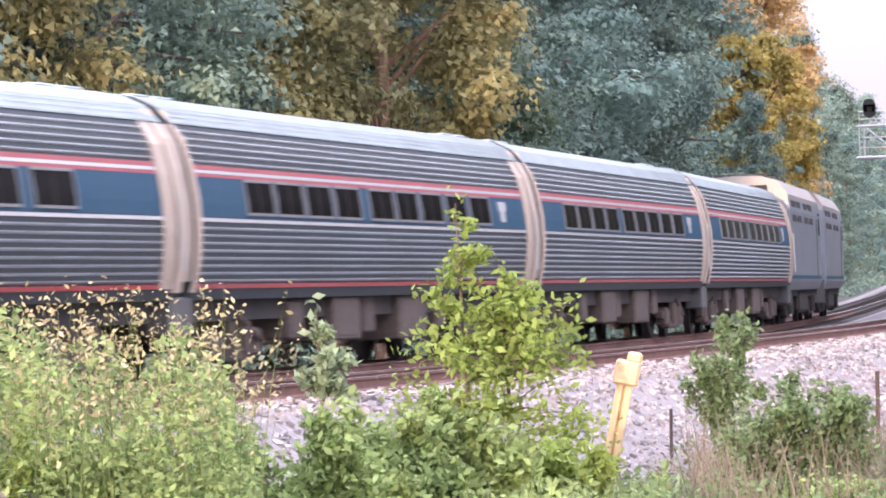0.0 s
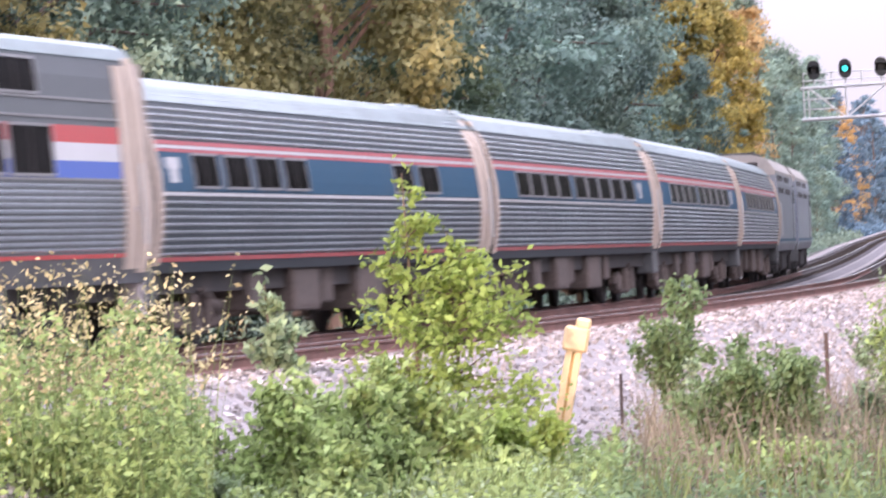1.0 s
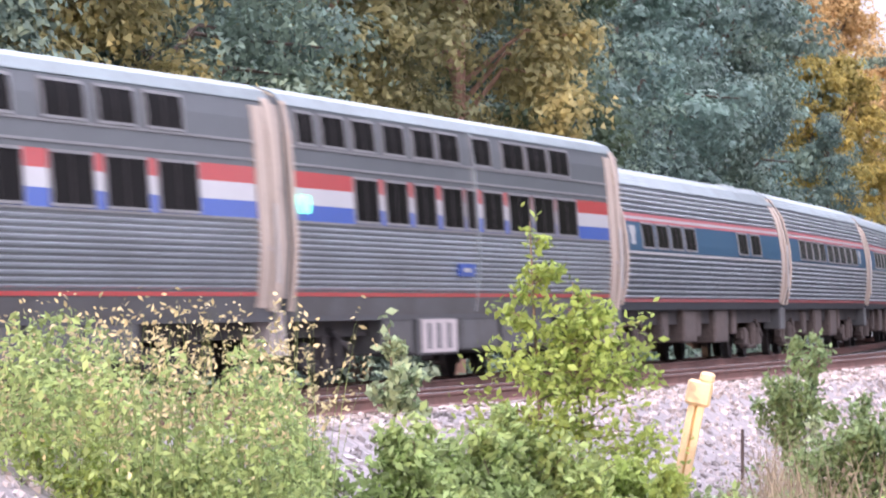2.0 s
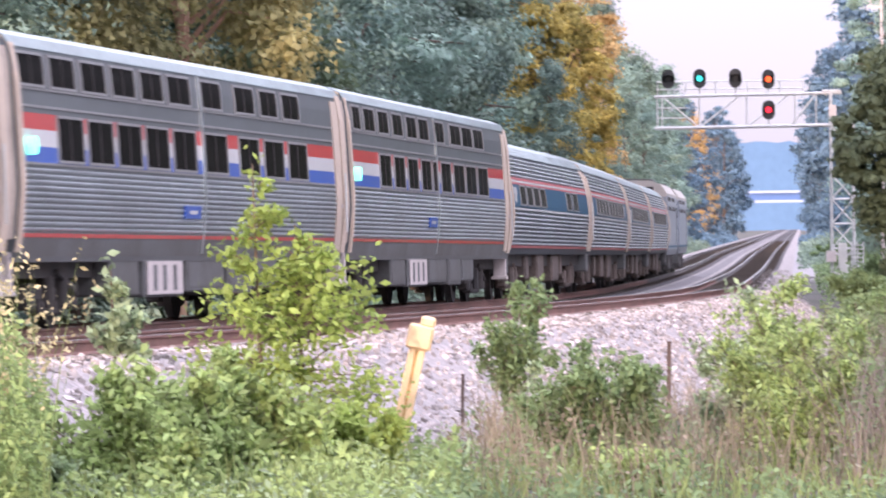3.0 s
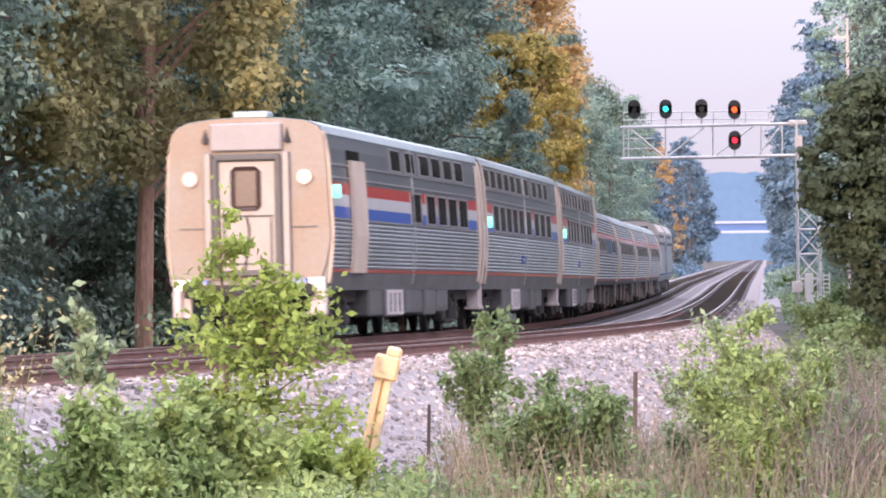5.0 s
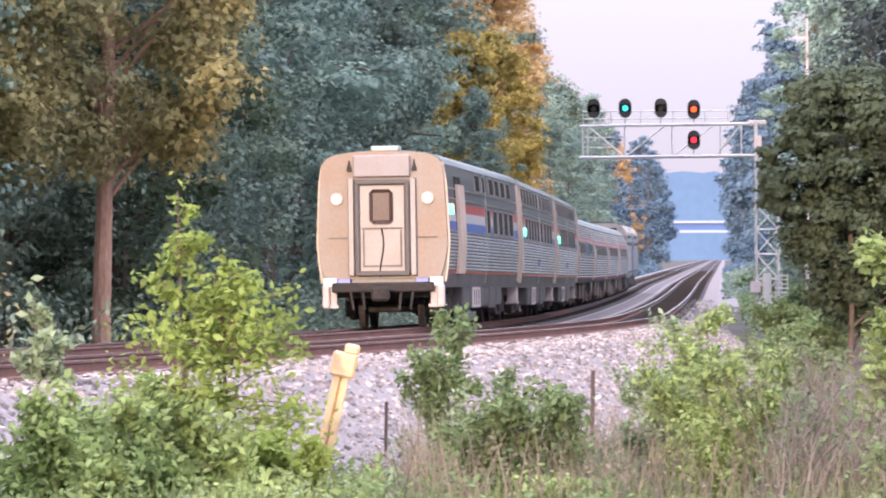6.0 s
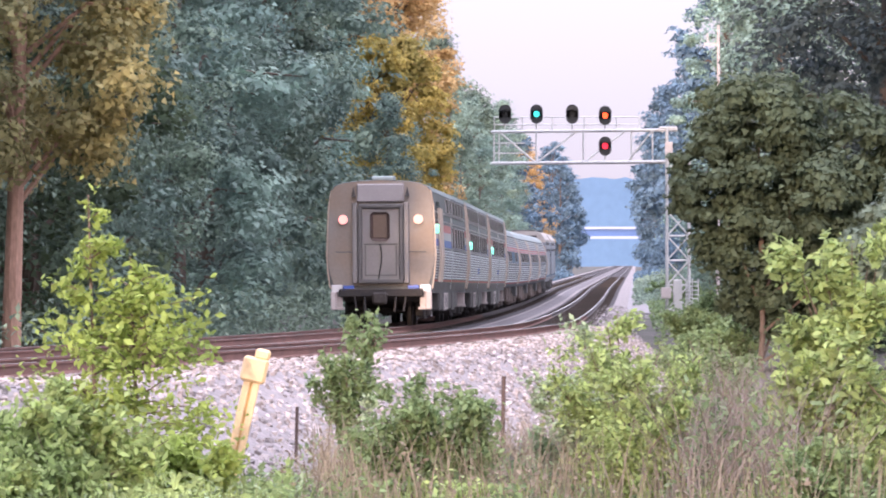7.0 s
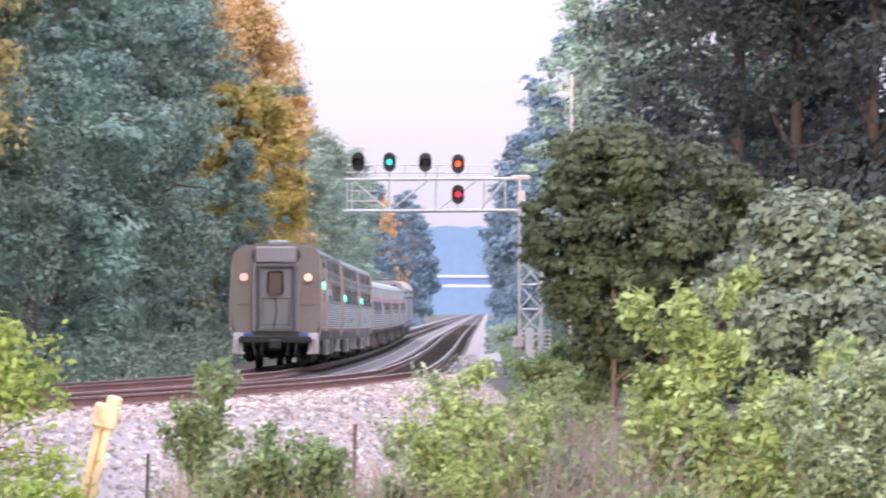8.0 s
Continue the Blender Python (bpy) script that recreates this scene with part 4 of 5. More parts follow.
def build_woods():
    far_side = "trees along the far side of the line"
    kinds = []
    for seed, h, w, b, m, lab in ((1, 25, 5.0, 0.5, leaf_dark, "tall dark green broadleaf tree at the edge of the woods"),
                                  (2, 27, 5.4, 1.0, leaf_mid, "tall green broadleaf tree at the edge of the woods"),
                                  (3, 24, 4.6, 0.4, leaf_blue, "tall blue-green broadleaf tree hung with vines"),
                                  (4, 26, 5.8, 0.8, leaf_dark, "wide dark green tree at the edge of the woods"),
                                  (5, 28, 4.8, 0.3, leaf_blue, "tall vine-covered blue-green tree"),
                                  (6, 22, 3.9, 6.0, leaf_olive, "olive-brown oak turning in autumn beside the line"),
                                  (7, 27, 4.6, 1.5, leaf_gold, "golden orange autumn tree, low sun's warmth in its leaf colour"),
                                  (8, 16, 3.4, 3.0, leaf_yellow, "yellow-green autumn tree below the golden ones"),
                                  (9, 27, 5.0, 0.5, leaf_far, "distant tree with haze blue in its leaf colour")):
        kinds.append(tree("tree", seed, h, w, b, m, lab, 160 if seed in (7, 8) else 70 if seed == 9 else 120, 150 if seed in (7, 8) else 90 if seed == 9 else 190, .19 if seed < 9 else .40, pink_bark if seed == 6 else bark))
    # fine-leaved trees for the stretch that comes nearest
    for seed, h, w, b, m, lab in ((21, 24, 4.6, 0.3, leaf_dark, "tall dark green broadleaf tree at the edge of the woods"),
                                  (22, 25, 4.4, 0.3, leaf_blue, "tall blue-green broadleaf tree hung with vines"),
                                  (23, 20, 3.8, 5.0, leaf_olive, "olive-brown oak turning in autumn beside the line")):
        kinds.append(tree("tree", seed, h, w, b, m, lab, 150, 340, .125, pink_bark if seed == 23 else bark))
    kinds.append(tree("tree", 32, 26, 5.2, 0.5, leaf_shade, "tall near-side tree, its leaves darkened for shade", 150, 200, .17, shade_bark))
    rng = random.Random(5)
    first = set()

    def put(kind, x, y, group=far_side, scale=None):
        src = kinds[kind]
        m = Matrix.Translation((x, y, ground_height(x, y) - .1)) @ Matrix.Rotation(rng.uniform(0, 6.28), 4, "Z")
        if kind in first:
            ob = copy_thing(src, m)
        else:
            first.add(kind)
            ob = src
            ob.matrix_basis = m
        scale = scale or rng.uniform(.88, 1.1)
        ob.scale = (scale, scale, scale * rng.uniform(.9, 1.1))
        tagged(ob, group=group)

    # the wood on the far side of the line
    y = 96.0
    while y < 300:
        x0 = line(y - TY)[0]
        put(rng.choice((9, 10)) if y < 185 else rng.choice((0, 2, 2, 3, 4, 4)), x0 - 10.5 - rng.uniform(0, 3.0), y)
        if int(y) % 2:
            put(rng.choice((0, 2, 3, 4)), x0 - 18 - rng.uniform(0, 4), y + 3, scale=1.15)
        y += 6.5 if y < 200 else 9
    for x, y, k, sc in ((-14.7, 124, 11, 1), (-17.6, 118, 11, 1), (-20.5, 103, 11, 1), (-25.0, 112, 5, 1), (-16.8, 146, 1, 1), (-14.2, 296, 7, .95), (-13.8, 318, 7, 1), (-14.8, 348, 6, 1), (-16.5, 372, 6, 1),
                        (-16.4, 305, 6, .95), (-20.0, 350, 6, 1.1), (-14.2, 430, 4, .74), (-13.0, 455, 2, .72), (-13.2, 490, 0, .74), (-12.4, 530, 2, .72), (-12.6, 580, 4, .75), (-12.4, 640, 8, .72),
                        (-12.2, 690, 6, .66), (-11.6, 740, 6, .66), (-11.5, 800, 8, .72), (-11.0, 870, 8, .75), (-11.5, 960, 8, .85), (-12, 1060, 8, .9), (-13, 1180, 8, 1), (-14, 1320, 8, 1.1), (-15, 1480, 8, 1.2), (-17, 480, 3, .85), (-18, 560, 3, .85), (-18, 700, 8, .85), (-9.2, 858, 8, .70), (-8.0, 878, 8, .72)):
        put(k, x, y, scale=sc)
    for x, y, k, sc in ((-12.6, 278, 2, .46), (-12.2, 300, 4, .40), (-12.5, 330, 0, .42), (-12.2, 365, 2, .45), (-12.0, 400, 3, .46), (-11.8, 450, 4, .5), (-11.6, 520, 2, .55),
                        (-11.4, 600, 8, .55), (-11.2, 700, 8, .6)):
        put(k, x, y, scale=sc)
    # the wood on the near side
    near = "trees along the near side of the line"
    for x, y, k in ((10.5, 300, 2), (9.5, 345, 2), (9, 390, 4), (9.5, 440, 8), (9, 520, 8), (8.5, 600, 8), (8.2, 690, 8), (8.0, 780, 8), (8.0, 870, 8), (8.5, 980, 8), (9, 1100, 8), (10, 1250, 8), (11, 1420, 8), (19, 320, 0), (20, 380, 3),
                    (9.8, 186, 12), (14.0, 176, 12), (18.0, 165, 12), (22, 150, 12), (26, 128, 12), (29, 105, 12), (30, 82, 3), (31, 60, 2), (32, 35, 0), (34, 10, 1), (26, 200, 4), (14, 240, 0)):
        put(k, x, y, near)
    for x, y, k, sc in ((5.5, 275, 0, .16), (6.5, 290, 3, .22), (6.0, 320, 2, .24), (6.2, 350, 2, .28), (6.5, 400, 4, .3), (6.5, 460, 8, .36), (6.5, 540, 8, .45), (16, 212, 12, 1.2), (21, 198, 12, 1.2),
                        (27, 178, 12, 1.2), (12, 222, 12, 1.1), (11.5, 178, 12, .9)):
        put(k, x, y, near, sc)
    lobed("tree", 61, 146, ((1.62, 5.9, 1.9, 1.35, 0), (1.15, 4.3, 1.25, 1.5, -.5), (2.55, 5.2, 2.0, 1.5, .5), (2.0, 3.9, 2.0, 1.2, -1), (3.2, 4.2, 1.6, 1.3, 1), (1.75, 2.6, 2.1, 1.2, .5), (2.7, 2.6, 2.2, 1.3, 1), (1.9, 1.0, 1.8, 1.1, 1.5), (2.9, 1.0, 1.8, 1.1, 1.5)),
          leaf_round, "rounded dark green tree with drooping boughs beside the signal mast", .13, 260, "tree", .10)
    lobed("vine_mound", 62, 95, ((4.1, 2.6, 1.75, 1.1, 0), (3.4, 1.9, 1.2, 1.1, -.4), (5.0, 2.1, 1.7, 1.2, .4), (4.3, 1.3, 2.3, 1.0, -.8)),
          leaf_kudzu, "domed mound of grey-green climbing vines", .115, 260, "vines", .06)
    # woods that close the place behind the camera
    for x, y, k in ((30, -22, 0), (20, -40, 3), (6, -52, 1), (-92, 30, 2), (-96, -8, 1)):
        put(k, x, y, "trees behind the camera")


build_woods()


# ---------------------------------------------------------------- signal gantry over the line
def bar(parent, name, a, b, r, mat=None, label=""):
    return part(name, rod(bmesh.new(), a, b, r, seg=8), mat or galvanized, parent, label)


def signal_head(parent, x, y, z, lens=None, label=""):
    """A target signal head: rounded dark backplate, three hooded lamps in one housing, and a lens that may be lit."""
    bm = bmesh.new()
    rod(bm, (x, y - .02, z + .17), (x, y + .04, z + .17), .31, seg=24)
    rod(bm, (x, y - .02, z - .17), (x, y + .04, z - .17), .31, seg=24)
    box(bm, (x - .31, x + .31), (y - .02, y + .04), (z - .17, z + .17))
    box(bm, (x - .17, x + .17), (y + .04, y + .34), (z - .30, z + .30), bevel=.04)
    head = part("signal_head", bm, signal_black, parent, label)
    bm = bmesh.new()
    for i in range(9):
        a0, a1 = math.pi * i / 9, math.pi * (i + 1) / 9
        for r in (.20,):
            p = [(x + math.cos(q) * r, yy, z + math.sin(q) * r) for q in (a0, a1) for yy in (y - .32, y - .02)]
            vs = [bm.verts.new(c) for c in (p[0], p[1], p[3], p[2])]
            bm.faces.new(vs)
    bmesh.ops.solidify(bm, geom=bm.faces, thickness=.01)
    part("hood", bm, signal_black, head)
    bm = rod(bmesh.new(), (x, y - .03, z), (x, y - .05, z), .15, seg=20)
    part("lens", bm, lens or signal_black, head)
    rod_bm = rod(bmesh.new(), (x, y + .12, z - .30), (x, y + .12, z - .75), .04)
    part("bracket", rod_bm, galvanized, head)
    return head


def build_gantry():
    y, xl, xr = 255.0, -6.05, 2.85
    zb = ground_height(3.0, y)
    g = thing("signal_gantry", Matrix(), "pale galvanized lattice signal gantry with four target heads", "signal gantry")
    lo, mid, hi = 7.95, 9.52, 10.28
    for yy in (y - .45, y + .45):
        bar(g, "lower_chord", (xl - .1, yy, lo), (xr + .5, yy, lo + .08), .075)
        bar(g, "upper_chord", (xl - .1, yy, mid), (xr + .3, yy, mid + .10), .065)
    for x in (xl + .05, xl + .3, -3.9, -1.55, .85, 1.9):
        bar(g, "upright", (x, y - .45, lo), (x, y - .45, mid), .04)
    for a, b in (((xl + .3, mid), (-3.9, lo)), ((-3.9, lo), (-1.9, mid)), ((-1.55, lo), (.5, mid)), ((.6, lo), (1.85, mid))):
        bar(g, "brace", (a[0], y - .45, a[1]), (b[0], y - .45, b[1]), .045)
    for x in (xl + .1, -3, 0, 2.4):
        bar(g, "crosspiece", (x, y - .45, lo), (x, y + .45, lo), .04)
        bar(g, "crosspiece", (x, y - .45, mid), (x, y + .45, mid), .04)
    part("walkway", box(bmesh.new(), (xl, xr - .3), (y - .3, y + .3), (lo + .03, lo + .07)), galvanized, g)
    for z in (hi, (hi + mid) / 2):
        bar(g, "handrail", (xl + .05, y + .45, z), (1.25, y + .45, z), .03)
        bar(g, "handrail", (xl + .05, y - .45, z), (xl + .05, y + .45, z), .03)
    for z in (lo + .5, lo + 1.0):
        bar(g, "handrail", (xl + .05, y - .45, z), (xl + 1.6, y - .45, z), .028)
    for x in (xl + .05, -4.6, -3.1, -1.5, .1, 1.25):
        bar(g, "rail_post", (x, y + .45, mid), (x, y + .45, hi), .03)
    # lattice mast
    x0, x1, y0, y1 = 2.62, 3.72, y - .55, y + .55
    for x in (x0, x1):
        for yy in (y0, y1):
            bar(g, "mast_leg", (x, yy, zb - .2), (x, yy, 9.75 if x == x0 else 8.1), .075)
    n = 6
    for i in range(n + 1):
        z = zb + .4 + i * (7.6 - zb) / n
        bar(g, "mast_tie", (x0, y0, z), (x1, y0, z), .05)
        bar(g, "mast_tie", (x1, y0, z), (x1, y1, z), .04)
        if i < n:
            z2 = zb + .4 + (i + 1) * (7.6 - zb) / n
            bar(g, "mast_brace", (x0, y0, z), (x1, y0, z2), .04)
            bar(g, "mast_brace", (x1, y0, z), (x0, y0, z2), .04)
    bar(g, "gusset", (x0 - .4, y - .5, 9.72), (x1 - .6, y - .5, 9.72), .05)
    part("sign_plate", box(bmesh.new(), (x0 - .10, x0 + .28), (y - .66, y - .62), (8.4, 9.0), bevel=.01), cabinet_white, g)
    part("relay_box", box(bmesh.new(), (x0 - .30, x0 + .20), (y - .95, y - .6), (zb + .95, zb + 1.5), bevel=.02), cabinet_white, g)
    part("ladder_cage", box(bmesh.new(), (x0 + .3, x0 + .75), (y - .85, y - .6), (zb + .1, zb + 1.9), bevel=.03), galvanized, g)
    for i in range(9):
        bar(g, "rung", (x0 + .95, y - .7, zb + .1 + i * .21), (x0 + 1.55, y - .7, zb + .1 + i * .21), .025)
    for xx in (x0 + .95, x0 + 1.25, x0 + 1.55):
        bar(g, "cage_bar", (xx, y - .7, zb), (xx, y - .7, zb + 1.95), .03)
    part("footing", box(bmesh.new(), (x0 - 1.1, x1 + .4), (y - 1.0, y + .9), (zb - .5, zb + .12), bevel=.03), concrete, g)
    signal_head(g, -5.45, y - .5, 10.40, None, "unlit dark signal head")
    signal_head(g, -3.88, y - .5, 10.40, lamp_teal, "signal head showing green")
    signal_head(g, -2.10, y - .5, 10.40, None, "unlit dark signal head")
    signal_head(g, -0.46, y - .5, 10.33, lamp_signal_amber, "signal head showing orange-red")
    signal_head(g, -0.46, y - .5, 8.80, lamp_signal_red, "signal head showing red")


def build_far_bridge():
    y = 1650.0
    b = thing("road_bridge", Matrix(), "distant pale concrete road bridge, haze blue in its colour", "bridge")
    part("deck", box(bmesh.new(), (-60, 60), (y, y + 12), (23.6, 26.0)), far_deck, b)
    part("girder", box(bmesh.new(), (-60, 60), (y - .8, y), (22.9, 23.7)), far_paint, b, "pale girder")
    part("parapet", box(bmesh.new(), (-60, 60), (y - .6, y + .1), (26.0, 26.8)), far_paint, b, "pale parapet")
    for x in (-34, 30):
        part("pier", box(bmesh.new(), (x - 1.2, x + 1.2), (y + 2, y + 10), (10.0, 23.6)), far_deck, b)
    # wooded rise behind the bridge, the haze put into its colour
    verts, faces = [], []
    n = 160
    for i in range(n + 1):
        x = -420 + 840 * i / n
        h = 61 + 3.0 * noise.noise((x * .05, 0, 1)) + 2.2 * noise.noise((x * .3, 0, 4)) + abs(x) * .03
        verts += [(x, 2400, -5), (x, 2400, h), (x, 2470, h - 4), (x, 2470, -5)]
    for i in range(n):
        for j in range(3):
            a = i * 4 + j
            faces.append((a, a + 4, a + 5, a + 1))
    tagged(new("backdrop", quick_mesh("backdrop", verts, faces, far_wood)), "distant wooded rise, haze mixed into its blue", "backdrop", kind="structure")


# Bridge deck and piers take the haze blue as their own colour.
far_deck = material("far_bridge_haze_deep", (0.12, 0.21, 0.43), 0.9)
far_wood = material("far_wood_haze_blue", (0.135, 0.245, 0.41), 1.0, 0, 0.06, 0.05, 0.3)
build_gantry()
build_far_bridge()


# ---------------------------------------------------------------- pole, marker post and stakes
def build_posts():
    p = bearing(1.162, 270)
    pole = thing("utility_pole", Matrix.Translation(p), "slender pale utility pole with a short crossarm", "pole")
    part("shaft", rod(bmesh.new(), (0, 0, -.3), (.02, 0, 15.3), .09, .07, 12), cabinet_white, pole)
    part("crossarm", box(bmesh.new(), (-.75, .1), (-.06, .06), (14.2, 14.34), bevel=.01), cabinet_white, pole)
    part("insulator", rod(bmesh.new(), (-.55, 0, 14.34), (-.55, 0, 14.9), .05, .03, 8), cabinet_white, pole)
    # leaning yellow marker
    q = bearing(-4.36, 60)
    m = Matrix.Translation((q.x, q.y, q.z)) @ Matrix.Rotation(radians(12.5), 4, "Y")
    marker = thing("marker_post", m, "leaning yellow plastic marker post in front of the ballast", "marker post")
    for x in (-.055, .055):
        part("channel", box(bmesh.new(), (x - .042, x + .042), (-.03, .03), (-.3, 1.50), bevel=.008), marker_yellow, marker)
    part("web", box(bmesh.new(), (-.03, .03), (-.005, .022), (-.3, 1.48)), marker_web, marker)
    part("head", box(bmesh.new(), (-.15, .15), (-.07, .07), (1.42, 1.72), bevel=.03), marker_yellow, marker)
    part("cap", box(bmesh.new(), (-.03, .15), (-.06, .06), (1.70, 1.83), bevel=.03), marker_yellow, marker)
    for deg, d, h, r in ((-3.585, 66, .98, .022), (-1.71, 70, .62, .018), (-1.265, 72, 1.28, .03), (-6.2, 62, .9, .02)):
        w = bearing(deg, d)
        st = thing("steel_stake", Matrix.Translation(w), "thin rusty steel stake in the gravel slope", "stake", "stakes beside the ballast")
        part("shaft", rod(bmesh.new(), (0, 0, -.4), (.03, 0, h), r, r, 6), stake_rust, st)
    w = bearing(-10.68, 47)
    st = thing("wooden_stake", Matrix.Translation(w), "short weathered wooden stake among weeds", "stake")
    part("shaft", box(bmesh.new(), (-.045, .045), (-.03, .03), (-.3, .95), bevel=.01), straw, st)


# The web between the two channels is a darker, browner yellow.
marker_web = material("marker_dark_web", (0.52, 0.33, 0.11), 0.6)
build_posts()


# ---------------------------------------------------------------- shrubs and weeds in front of the line
def shrub(seed, deg, dist, width, top, mat, label, leaf=.075, count=6000, base=0.0, clumps=40, stem=bark, depth=None, category="shrub"):
    """A loose shrub reaching the height top: stems that fan out from the ground, with leafy twigs along them."""
    rng = np.random.default_rng(seed)
    g = bearing(deg, dist)
    h = top - g.z
    ob = tagged(new("shrub"), label, category)
    ob.location = g
    bm = bmesh.new()
    cs, ss = [], []
    stems = max(7, clumps // 4)
    per = int(count * 1.2) // (stems * 7)
    leaf = leaf * .82
    for i in range(stems):
        a = rng.uniform(0, 6.283)
        reach = width * .5 * math.sqrt(rng.uniform(.05, 1))
        hh = h * (1.0 if i == 0 else rng.uniform(.38, 1.0)) * (1 - .28 * (reach / (width * .5)) ** 2)
        tipx = Vector((math.cos(a) * reach * (.25 if i == 0 else 1), math.sin(a) * reach * (depth or .8), hh))
        foot = Vector((tipx.x * .12, tipx.y * .12, -.05))
        mid = foot.lerp(tipx, .5) + Vector((-tipx.x * .18, 0, hh * .12))
        limb(bm, [foot, mid, tipx], .014, .004, 5)
        for k in range(7):
            f = base + (1 - base) * rng.uniform(.12, 1.0)
            p0 = foot.lerp(mid, f * 2) if f < .5 else mid.lerp(tipx, f * 2 - 1)
            ln = width * rng.uniform(.07, .30) * (1.15 - .7 * f)
            b = rng.uniform(0, 6.283)
            p1 = p0 + Vector((math.cos(b) * ln, math.sin(b) * ln * .8, ln * rng.uniform(-.1, .8)))
            limb(bm, [p0, p1], .006, .002, 4)
            n = int(per * rng.uniform(.5, 1.5)) + 4
            t = rng.uniform(.1, 1.1, size=(n, 1))
            cs.append(np.array(p0) + (np.array(p1) - np.array(p0)) * t + rng.normal(size=(n, 3)) * (.035 + .17 * ln))
            ss.append(rng.uniform(.55, 1.4, size=n) * leaf)
    part("stem", bm, stem, ob)
    pts = np.concatenate(cs)
    pts[:, 2] = np.maximum(pts[:, 2], .02)
    crown = new("foliage", leaf_mesh("foliage", pts, np.concatenate(ss), mat, rng, 1.7))
    crown.parent = ob
    return ob


def sapling(seed, deg, dist, width, top, mat, label, leaf=.08, twigs=26, per=90, stem=bark):
    """An open young tree: a slender stem with side twigs that carry leaves along their length."""
    rng = np.random.default_rng(seed)
    g = bearing(deg, dist)
    h = top - g.z
    ob = tagged(new("sapling"), label, "sapling")
    ob.location = g
    bm = bmesh.new()
    limb(bm, [(0, 0, -.2), (.03, 0, h * .35), (-.02, .02, h * .7), (-.05, 0, h)], .035, .008, 7)
    cs, ss = [], []
    for i in range(twigs):
        f = rng.uniform(.18, 1.0)
        a = rng.uniform(0, 6.283)
        ln = width * .5 * (1.05 - .85 * max(0, f - .5) / .5) * rng.uniform(.45, 1.0)
        p0 = Vector((0, 0, h * f * .93))
        p1 = p0 + Vector((math.cos(a) * ln, math.sin(a) * ln * .8, ln * rng.uniform(-.05, .45)))
        limb(bm, [p0, p0.lerp(p1, .5) + Vector((0, 0, .05)), p1], .012, .003, 5)
        k = int(per * rng.uniform(.6, 1.4))
        t = rng.uniform(.0, 1, size=(k, 1)) ** .6 * 1.08
        pts = np.array(p0) + (np.array(p1) - np.array(p0)) * t + rng.normal(size=(k, 3)) * (.035 + .06 * ln)
        cs.append(pts)
        ss.append(rng.uniform(.6, 1.35, size=k) * leaf)
    k = per // 2
    cs.append(np.array([-.04, 0, h]) + rng.normal(size=(k, 3)) * np.array([.06, .06, .16]) - np.array([0, 0, .16]))
    ss.append(rng.uniform(.6, 1.3, size=k) * leaf)
    part("stem", bm, stem, ob)
    crown = new("foliage", leaf_mesh("foliage", np.concatenate(cs), np.concatenate(ss), mat, rng, 1.6))
    crown.parent = ob
    return ob


def brush(name, seed, deg0, deg1, d0, d1, count, h0, h1, mat, label, width=.012, tip=None, tip_size=.03, sway=.25):
    """A stand of thin upright stems, bent at random; tip: material of the small heads they bear."""
    rng = np.random.default_rng(seed)
    verts, faces, heads = [], [], []
    for i in range(count):
        p = bearing(rng.uniform(deg0, deg1), rng.uniform(d0, d1))
        h = rng.uniform(h0, h1)
        lean = Vector((rng.normal() * sway, rng.normal() * sway, 0)) * h
        pts = [p + lean * (f * f) + Vector((rng.normal() * .01, 0, h * f)) for f in (0, .35, .7, 1)]
        a = rng.uniform(0, 3.14)
        w = Vector((math.cos(a), math.sin(a) * .3, 0)) * width
        b = len(verts)
        for k, q in enumerate(pts[:3]):
            ww = w * (1 - k * .25)
            verts += [q - ww, q + ww]
        verts.append(pts[3])
        faces += [(b, b + 1, b + 3, b + 2), (b + 2, b + 3, b + 5, b + 4), (b + 4, b + 5, b + 6)]
        if tip:
            for k in range(14):
                heads.append(np.array(pts[2].lerp(pts[3], rng.uniform(-.3, 1.05))) + rng.normal(size=3) * .035)
    ob = tagged(new(name, quick_mesh(name, verts, faces, mat)), label, "weeds", kind="stuff")
    if tip:
        hd = new("seed_heads", leaf_mesh("seed_heads", np.array(heads), rng.uniform(.6, 1.4, size=len(heads)) * tip_size, tip, rng, 1.8))
        tagged(hd, "pale seed heads of tall weeds", "weeds", kind="stuff")
    return ob


